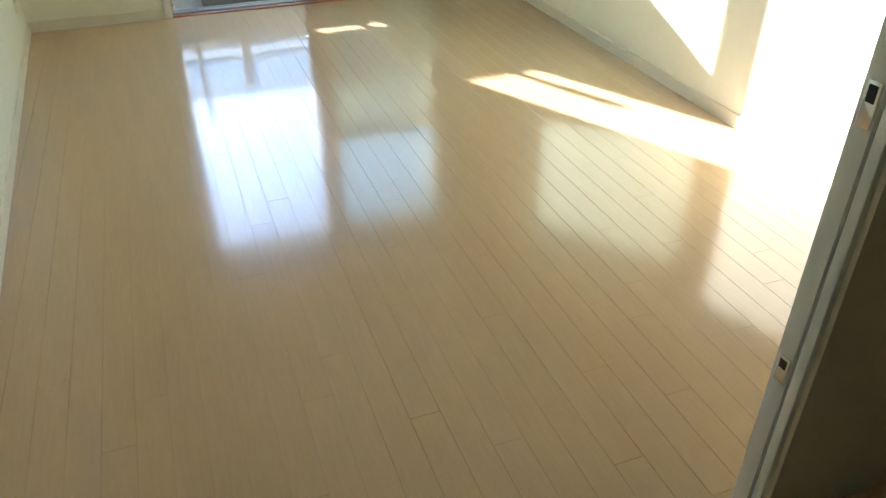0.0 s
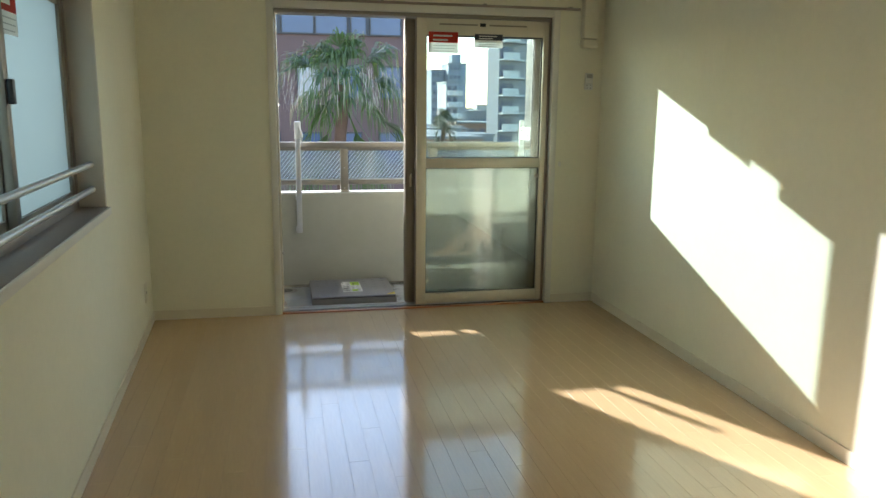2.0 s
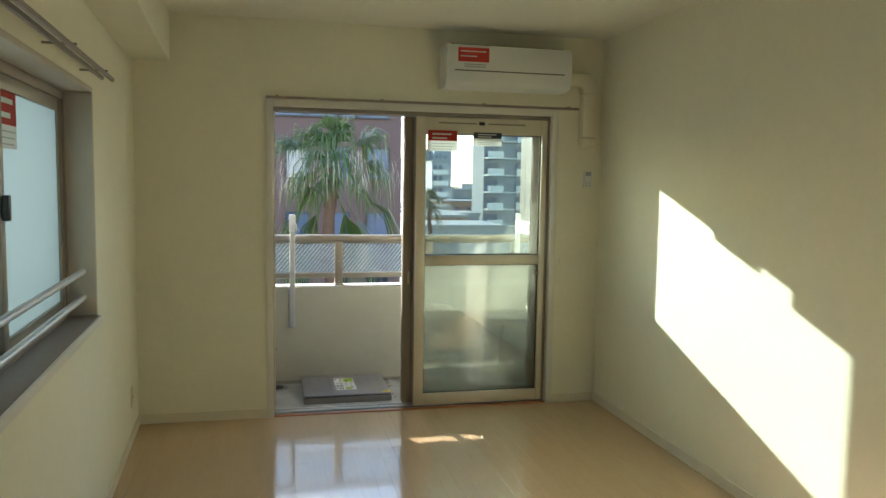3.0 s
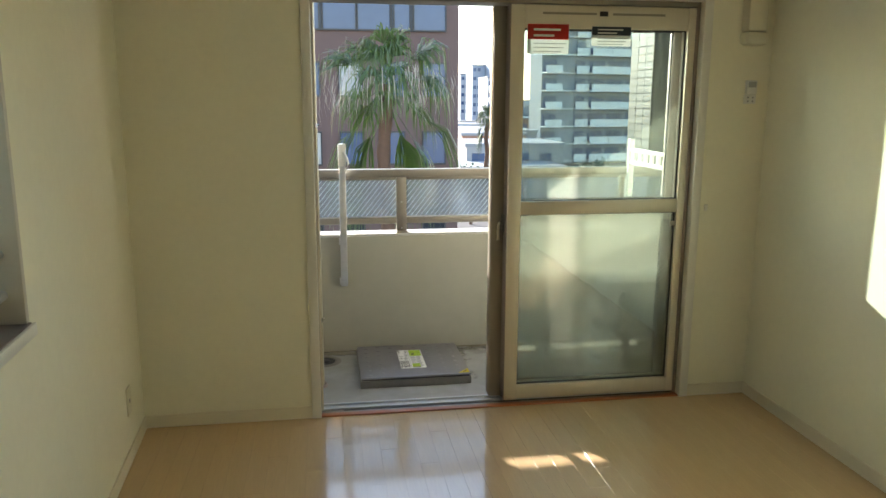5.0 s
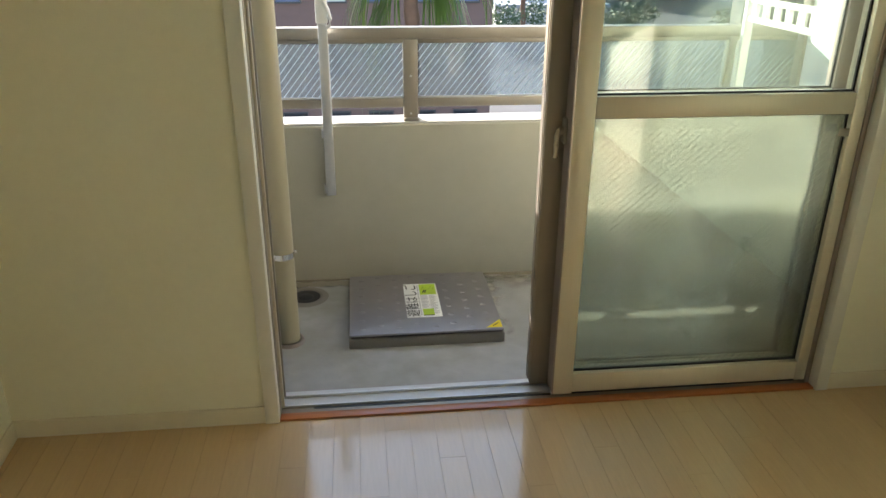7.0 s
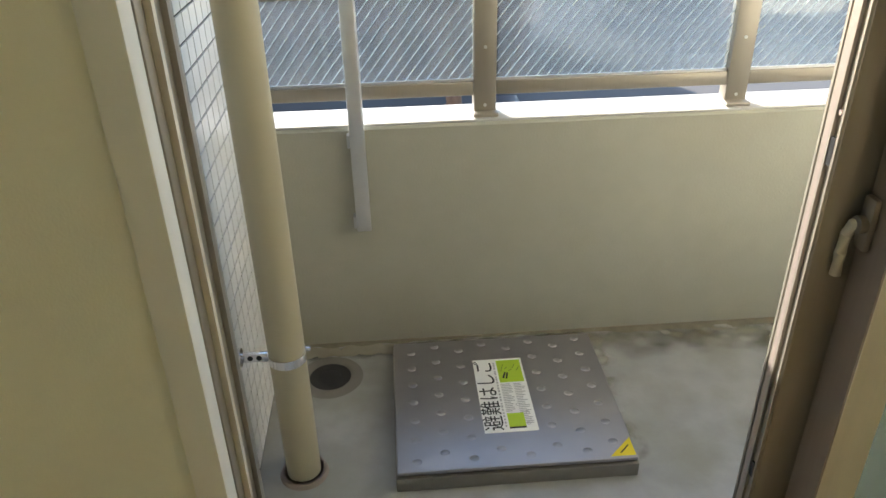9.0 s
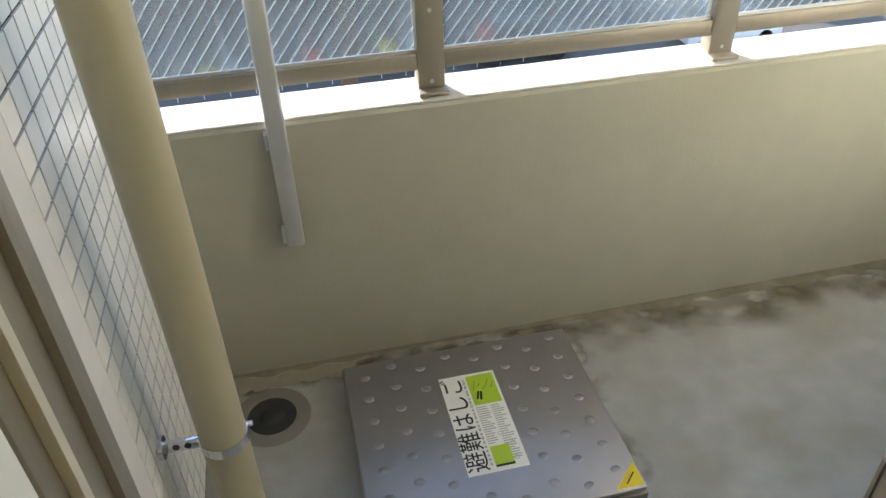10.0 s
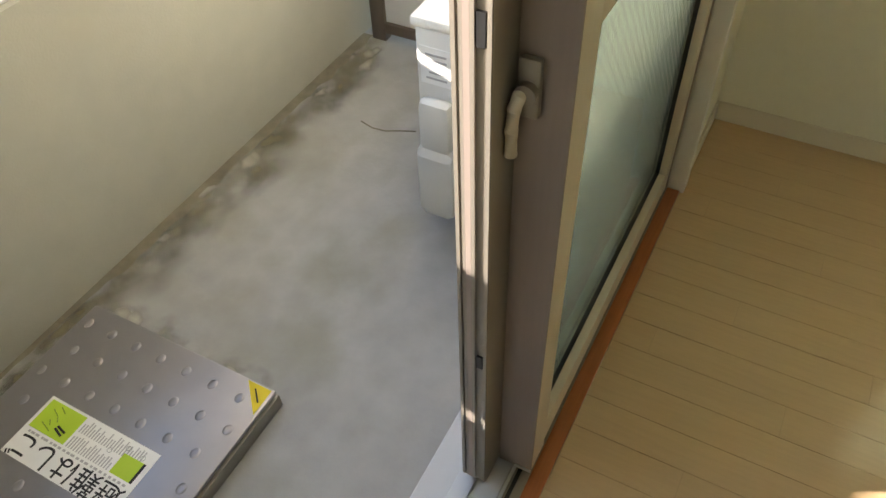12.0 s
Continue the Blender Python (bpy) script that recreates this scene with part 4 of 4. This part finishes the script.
# ---- outside ----
GZ = -9.5
ASPHALT = material("asphalt", (0.075, 0.068, 0.066), 0.9, vary=0.15, scale=0.6, stain=(0.10, 0.10, 0.10), stain_scale=0.06)
BRICK = material("red_brown_tile_facade", (0.105, 0.062, 0.058), 0.7, vary=0.1, scale=3)
BLUE_PANE = material("blue_window_glass", (0.04, 0.07, 0.15), 0.25, vary=0.2, scale=0.7, spec=0.45)
DARK_PANE = material("dark_street_glass", (0.02, 0.024, 0.032), 0.15, vary=0.2, scale=0.7)
DARK_FRAME = material("dark_window_frame", (0.02, 0.022, 0.03), 0.5)
GREY_FACADE = material("grey_facade", (0.24, 0.255, 0.285), 0.8, vary=0.08, scale=0.8)
PALE_FACADE = material("pale_facade", (0.40, 0.40, 0.40), 0.8, vary=0.06, scale=0.5)
BALCONY_FRONT = material("white_balcony_front", (0.66, 0.66, 0.64), 0.7, vary=0.05, scale=0.8)
ROOF = material("grey_roof", (0.24, 0.25, 0.27), 0.8, vary=0.1, scale=0.5)
LEAF = material("palm_leaf", (0.05, 0.085, 0.026), 0.32, vary=0.35, scale=3, each=0.4)
nt = LEAF.node_tree
thin, both = nt.nodes.new("ShaderNodeBsdfTranslucent"), nt.nodes.new("ShaderNodeMixShader")
thin.inputs[0].default_value, both.inputs[0].default_value = (0.16, 0.24, 0.04, 1), 0.35
nt.links.new(nt.nodes["Principled BSDF"].outputs[0], both.inputs[1]), nt.links.new(thin.outputs[0], both.inputs[2])
nt.links.new(both.outputs[0], nt.nodes["Material Output"].inputs[0])
DRY = material("dry_palm_leaf", (0.36, 0.30, 0.25), 0.8, vary=0.25, scale=4)
TRUNK = material("palm_trunk", (0.10, 0.055, 0.036), 0.9, vary=0.3, scale=6, bump=0.6, bump_scale=12)
HEDGE = material("dark_foliage", (0.045, 0.075, 0.03), 0.7, vary=0.4, scale=2)
structure("ground", cube(-900, 900, -60, 1500, GZ - 0.5, GZ), ASPHALT, "grey asphalt ground of the town")
structure("storeys_below", cube(LX - 0.2, 4.2, BY - 0.2, OUT, GZ, -0.31), PLASTER, "rendered storeys of the flats below")
structure("own_facade", cube(-14, LX - 0.21, OUT - 0.3, OUT, GZ, 2.8), PLASTER, "rendered facade of the flats")


def pane_block(parent, x0, x1, y, z0, z1, mat=BLUE_PANE):
    w = part("window", cube(x0, x1, y - 0.05, y + 0.02, z0, z1), mat, parent)
    bm = bmesh.new()
    for a, b, c, d in ((x0 - 0.06, x1 + 0.06, z1, z1 + 0.08), (x0 - 0.06, x1 + 0.06, z0 - 0.08, z0), (x0 - 0.06, x0, z0, z1), (x1, x1 + 0.06, z0, z1)):
        box(bm, a, b, y - 0.12, y, c, d)
    part("window_frame", bm, DARK_FRAME, w)


office = thing("office_building", "red-brown tiled office block with bands of blue windows", "building", (0, 40, GZ))
OX0, OX1 = -10.5, 6.9
part("wall", cube(OX0, OX1, 0, 12, 0, 20.5), BRICK, office)
part("roof", cube(OX0 - 0.2, OX1 + 0.2, -0.2, 12.2, 20.5, 21.0), ROOF, office)
for fl in range(6):
    z = 0.9 + fl * 3.4
    x = OX1 - 0.7
    k = 0
    while x > OX0 + 1.5:
        w = (1.55, 0.95)[k % 3 == 1]
        if fl in (4, 5):
            pane_block(office, x - w, x, 0, z - 0.1, z + 1.5)
            pane_block(office, x - w, x, 0, z + 1.62, z + 2.5)
            if k % 3 == 1:
                part("casement", cube(x - w + 0.02, x - w + 0.1, -0.14, -0.055, z - 0.1, z + 1.5), DARK_FRAME, office, "dark opening casement frame")
                part("casement", cube(x - 0.1, x - 0.02, -0.14, -0.055, z - 0.1, z + 1.5), DARK_FRAME, office, "dark opening casement frame")
            x -= w + 0.14
        else:
            pane_block(office, x - 1.1, x, 0, z + 0.1, z + 1.65, DARK_PANE if fl < 2 else BLUE_PANE if (k + fl) % 5 else PALE_FACADE)
            x -= 2.1
        k += 1


def palm(label, at, h, crown, seed, leaf):
    """A fan palm: ringed trunk, green fans of many narrow blades above, a skirt of hanging dry ones."""
    r = random.Random(seed)
    p = thing("palm_tree", label, "tree", at)
    tb = bmesh.new()
    pts = [(0.06 * math.sin(i * 0.7), 0.05 * math.cos(i * 0.5), h * i / 30) for i in range(31)]
    rings = []
    for i, q in enumerate(pts):
        rad = (0.24 - 0.07 * i / 30) * (1.0 + 0.12 * (i % 2))
        rings.append([tb.verts.new((q[0] + rad * math.cos(k * math.pi / 6), q[1] + rad * math.sin(k * math.pi / 6), q[2])) for k in range(12)])
    for a, b in zip(rings, rings[1:]):
        for k in range(12):
            tb.faces.new((a[k], a[(k + 1) % 12], b[(k + 1) % 12], b[k]))
    tb.faces.new(rings[-1])
    part("trunk", tb, TRUNK, p)

    def fan(bm, base, way, size, droop, blades, spread):
        way = way.normalized()
        side = way.cross(Vector((0, 0, 1)))
        side = side.normalized() if side.length > 0.01 else Vector((1, 0, 0))
        side = (side + way.cross(side) * r.uniform(-0.5, 0.5)).normalized()
        up = side.cross(way)
        heart = base + way * size * 0.5 - Vector((0, 0, droop * 0.10 * size))
        s = side * 0.02
        bm.faces.new([bm.verts.new(q) for q in (base - s, base + s, heart + s, heart - s)])
        for i in range(blades):
            a = (i / (blades - 1) - 0.5) * spread + r.uniform(-0.05, 0.05)
            d = (way * math.cos(a) + side * math.sin(a) + up * 0.25 * r.uniform(-1, 1)).normalized()
            ln = size * 0.55 * (0.7 + 0.3 * math.cos(a)) * r.uniform(0.75, 1.15)
            c = d.cross(up).normalized() * 0.013 * size
            fall = droop * r.uniform(0.7, 1.3)
            m1 = heart + d * ln * 0.5 - Vector((0, 0, fall * ln * 0.08))
            m2 = heart + d * ln * 0.78 - Vector((0, 0, fall * ln * 0.36))
            m3 = heart + d * ln * 0.86 - Vector((0, 0, fall * ln * 0.95))
            v = [bm.verts.new(x) for x in (heart, m1 - c, m1 + c, m2 - c * 0.6, m2 + c * 0.6, m3)]
            bm.faces.new((v[0], v[2], v[1])), bm.faces.new((v[1], v[2], v[4], v[3])), bm.faces.new((v[3], v[4], v[5]))

    top = Vector((pts[-1][0], pts[-1][1], h))
    for k in range(30):
        az = k * 2.399 + r.uniform(-0.5, 0.5)
        el = radians(84 - 104 * (k / 29) + r.uniform(-12, 12))
        bm = bmesh.new()
        fan(bm, top + Vector((0, 0, 0.4 - 0.5 * k / 29)), Vector((math.cos(az) * math.cos(el), math.sin(az) * math.cos(el), math.sin(el))), crown * r.uniform(0.66, 1.05) * (0.6 if el < 0.2 and math.sin(az) < -0.5 else 1.0), r.uniform(0.6, 1.7), 30, 2.0)
        part("frond", bm, leaf, p, "green fan frond", False)
    for k in range(11):
        az = k * 2.399 + r.uniform(-0.4, 0.4)
        if math.sin(az) < -0.6:
            continue
        el = radians(-24 - 22 * (k / 8) + r.uniform(-8, 8))
        bm = bmesh.new()
        fan(bm, top - Vector((0, 0, 0.15 + 0.4 * k / 8)), Vector((math.cos(az) * math.cos(el), math.sin(az) * math.cos(el), math.sin(el))), crown * r.uniform(0.75, 1.05), r.uniform(1.6, 2.3), 22, 1.1)
        part("dry_frond", bm, leaf, p, "hanging old frond", False)
    strands = bmesh.new()
    for k in range(int(120 * crown)):
        az, rad = r.uniform(0, 6.283), crown * r.uniform(0.45, 1.02)
        q = top + Vector((rad * math.cos(az), rad * math.sin(az), r.uniform(-0.35, 0.35) * crown * 0.6))
        ln, w = crown * r.uniform(0.08, 0.36), 0.008
        d = Vector((-math.sin(az), math.cos(az), 0)) * w
        e = q + Vector((r.uniform(-0.06, 0.06), r.uniform(-0.06, 0.06), -ln))
        m = q.lerp(e, 0.5) + Vector((math.cos(az), math.sin(az), 0)) * 0.07
        v = [strands.verts.new(x) for x in (q - d, q + d, m + d, m - d, e)]
        strands.faces.new(v[:4]), strands.faces.new((v[3], v[2], v[4]))
    tagged(part("dry_strand_fringe", strands, DRY, p, "pale dry strands hanging from the fronds", False), kind="stuff")
    return p


palm("tall fan palm with green fronds and a dry skirt", (1.85, 23.5, GZ), 11.45, 2.35, 3, LEAF)
palm("distant fan palm beside the road", (14.9, 70, GZ), 9.2, 1.7, 8, HEDGE)

tower = thing("apartment_tower", "grey apartment tower with rows of white balconies", "building", (38.6, 128, GZ))
tower.rotation_euler = (0, 0, radians(14))
part("wall", cube(-2, 20, 0, 4, 0, 36), GREY_FACADE, tower)
part("roof", cube(-2.3, 20.3, -0.3, 4.3, 36, 36.8), ROOF, tower)
part("column", cube(19.0, 21.5, -1.8, 0, 0, 36), PALE_FACADE, tower)
for fl in range(12):
    z = 0.4 + 3.0 * fl
    for x0, x1, y, mat in ((-2.0, 1.2, -1.6, BALCONY_FRONT), (7.0, 10.9, -1.7, BALCONY_FRONT), (11.0, 14.9, -1.7, BALCONY_FRONT), (15.0, 18.9, -1.7, BALCONY_FRONT), (1.3, 4.2, -0.5, GREY_FACADE), (4.3, 6.9, -1.0, BALCONY_FRONT)):
        bal = part("balcony", cube(x0, x1, y, 0, z, z + 0.22), BALCONY_FRONT, tower)
        part("front", cube(x0, x1, y, y + 0.12, z + 0.225, z + (1.3 if mat is BALCONY_FRONT else 0.5)), mat, bal)
        if mat is BALCONY_FRONT:
            part("window", cube(x0 + 0.3, x1 - 0.3, -0.06, 0.02, z + 0.3, z + 2.3), BLUE_PANE, bal)

# far facades: the haze of distance is mixed into these base colours
HAZE_BLUE = material("haze_tinted_blue_facade", (0.24, 0.28, 0.35), 0.8, vary=0.08, scale=0.4)
HAZE_PALE = material("haze_tinted_pale_facade", (0.31, 0.34, 0.39), 0.8, vary=0.06, scale=0.4)


def far_block(name, label, at, w, h, mat, rows, balconies=False):
    """A distant block with rows of windows, or of balconies, on its near side."""
    b = thing(name, label, "building", at)
    part("wall", cube(0, w, 0, 12, 0, h), mat, b)
    part("roof", cube(-0.2, w + 0.2, -0.2, 12.2, h, h + 0.5), ROOF, b)
    for fl in range(rows):
        z = h - 2.6 - 3.0 * fl
        if balconies:
            part("balcony", cube(0.3, w - 0.3, -1.3, -0.01, z - 0.6, z + 0.7), BALCONY_FRONT, b)
        for k in range(int(w // 1.6)):
            part("window", cube(0.35 + 1.5 * k, 1.35 + 1.5 * k, -0.08, 0.02, z + 0.75, z + 1.9), BLUE_PANE, b)
    return b


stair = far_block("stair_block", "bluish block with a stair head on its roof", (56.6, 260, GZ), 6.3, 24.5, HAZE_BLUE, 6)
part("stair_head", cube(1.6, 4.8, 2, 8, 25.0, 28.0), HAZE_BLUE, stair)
far_block("blue_block", "mid-rise block tinted blue for haze", (51.8, 266, GZ), 4.6, 22.5, HAZE_BLUE, 6)
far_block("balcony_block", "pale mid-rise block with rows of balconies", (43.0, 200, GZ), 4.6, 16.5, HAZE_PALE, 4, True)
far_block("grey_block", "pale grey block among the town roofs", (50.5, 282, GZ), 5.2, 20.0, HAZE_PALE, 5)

TONES = [material("house_wall", c, 0.8, vary=0.08, scale=0.7) for c in ((0.40, 0.40, 0.41), (0.30, 0.30, 0.31), (0.46, 0.46, 0.47), (0.30, 0.16, 0.11), (0.22, 0.25, 0.30))]
rr = random.Random(12)
for i in range(46):
    y = 75 + 8 * i + rr.uniform(-3, 3)
    x = y * math.tan(radians(rr.uniform(8.6, 24 if y > 170 else 11)))
    w, d, h = rr.uniform(6, 13), rr.uniform(7, 12), min(11.5, rr.uniform(3.2, 6.5) + 0.012 * y + (rr.random() > 0.85) * 3)
    if y < 220:
        h = min(h, 6.5)
    house = thing("town_house", "small town building among others in the distance", "building", (x, y, GZ), "distant town buildings")
    part("wall", cube(0, w, 0, d, 0, h), TONES[i % 5], house)
    part("roof", cube(-0.2, w + 0.2, -0.2, d + 0.2, h, h + 0.35), ROOF, house)
    for fl in range(int(h // 3)):
        for k in range(int(w // 2.6)):
            part("window", cube(0.6 + 2.5 * k, 2.0 + 2.5 * k, -0.06, 0.02, 1 + 3 * fl, 2.3 + 3 * fl), BLUE_PANE, house)
for k in range(7):
    tree = thing("street_tree", "dark round-leaved street tree in the distance", "tree", (9.5 + 3.4 * k, 62 + 5 * (k % 3), GZ), "street trees")
    part("trunk", rod(bmesh.new(), (0, 0, 0), (0, 0, 3), 0.16, 0.1, 8), TRUNK, tree)
    bm = bmesh.new()
    for j in range(420):
        d = Vector((rr.gauss(0, 1), rr.gauss(0, 1), rr.gauss(0, 0.8)))
        d = d.normalized() * rr.uniform(0.6, 1.55)
        c = Vector((0, 0, 4.0)) + d
        u = Vector((rr.gauss(0, 1), rr.gauss(0, 1), rr.gauss(0, 1))).normalized() * 0.17
        v = u.orthogonal().normalized() * 0.1
        bm.faces.new([bm.verts.new(q) for q in (c - u, c - v, c + u, c + v)])
    part("crown", bm, HEDGE, tree, "", False)


def car(label, colour, at, turn):
    """A parked car: body, cabin, four wheels."""
    c = thing("car", label, "car", at, "parked cars")
    c.rotation_euler = (0, 0, radians(turn))
    paint = material("car_paint", colour, 0.45, coat=0.2)
    part("body", cube(-2.0, 2.0, -0.8, 0.8, 0.3, 0.85, 0.15), paint, c)
    bm = bmesh.new()
    prism(bm, [(-1.5, 0.85), (-1.1, 1.42), (0.6, 1.42), (1.2, 0.85)], -0.7, 0.7, 0.06)
    part("cabin", bm, paint, c)
    for y0, y1 in ((-0.708, -0.701), (0.701, 0.708)):
        side = bmesh.new()
        prism(side, [(-1.3, 0.9), (-1.03, 1.34), (0.52, 1.34), (1.0, 0.9)], y0, y1)
        part("side_window", side, DARK_PANE, c, "dark side glass")
    for x0, x1 in ((1.21, 0.62), (-1.51, -1.12)):
        glass = bmesh.new()
        glass.faces.new([glass.verts.new(q) for q in ((x0, -0.6, 0.9), (x0, 0.6, 0.9), (x1, 0.55, 1.4), (x1, -0.55, 1.4))])
        bmesh.ops.solidify(glass, geom=glass.faces[:], thickness=0.02)
        part("windscreen", glass, DARK_PANE, c, "dark windscreen")
    for x in (-1.25, 1.25):
        for y in (-0.8, 0.62):
            part("wheel", rod(bmesh.new(), (x, y, 0.31), (x, y + 0.18, 0.31), 0.31, seg=18), BLACK, c)


for k, (x, y, col, t) in enumerate(((-4, 24.5, (0.6, 0.6, 0.6), 0), (7.0, 25, (0.03, 0.03, 0.04), 4), (12, 26, (0.10, 0.10, 0.11), 0), (4.6, 33, (0.04, 0.04, 0.045), 90), (17, 30, (0.6, 0.6, 0.62), 0), (9, 31, (0.03, 0.03, 0.03), 0), (22, 34, (0.05, 0.05, 0.055), 0))):
    car("parked car on the street below", col, (x, y, GZ), t)
banner = thing("shop_banner", "row of coloured shop banners at street level", "banner", (-5.4, 30.4, GZ))
for k in range(17):
    part("cloth", cube(0.9 * k, 0.9 * k + 0.34 + 0.07 * (k % 4), -0.02, 0.02, 0.35, 1.1 + 0.25 * (k % 3)), (RED, NAVY, DIRT, YELLOW, GREY_INK, NAVY, BLACK)[k % 7], banner)
    part("pole", rod(bmesh.new(), (0.9 * k - 0.03, 0, 0), (0.9 * k - 0.03, 0, 2.1), 0.02, seg=6), STEEL, banner)

# ---- laid pieces: floor boards and wall tiles ----
PW, PL = 0.0802, 0.909
board_me = {}
step, first = PW, 0.219 - 13 * PW
cols = int((RX - first) // step) + 1
for c in range(cols):
    off = (0.0, 0.303, 0.606, 0.1515, 0.4545, 0.757)[(c * 5) % 6]
    y = 0.45 - off
    while y < FY - 0.001:
        a, b = max(y, 0.42), min(y + PL, FY)
        if b - a > 0.02:
            key = round(b - a, 3)
            if key not in board_me:
                bm = cube(-step / 2 + 0.0004, step / 2 - 0.0004, 0.0003, b - a - 0.0003, -0.006, 0)
                top = [e for e in bm.edges if all(v.co.z > -0.001 for v in e.verts)]
                bmesh.ops.bevel(bm, geom=top, offset=0.0003, segments=1, affect="EDGES")
                board_me[key] = finish(bm, "floor_board", PLANK)
            o = new("floor_board", board_me[key])
            o.parent, o.location = floor, (first + (c + 0.5) * step, a, 0)
        y += PL
bm = bmesh.new()
for c in range(cols):
    box(bm, first + c * step + 0.0006, first + (c + 1) * step - 0.0006, BY, 0.4195, -0.006, 0)
tagged(part("floor_boards", bm, PLANK, floor, "", False), kind="stuff")

P = 0.058
bm = cube(-0.005, 0, 0.003, P - 0.003, 0.003, P - 0.003)
tile_me = finish(bm, "tile", TILE)
rest = bmesh.new()
for i in range(14):
    for j in range(46):
        y, z = 5.565 + i * P, BZ + j * P
        if i < 11 and 2 < j < 30:
            o = new("tile", tile_me)
            o.parent, o.location = wall_tiled, (TX, y, z)
        elif y + P < PYT:
            box(rest, TX - 0.005, TX, y + 0.003, y + P - 0.003, z + 0.003, z + P - 0.003)
tagged(part("tiles", rest, TILE, wall_tiled, "", False), kind="stuff")
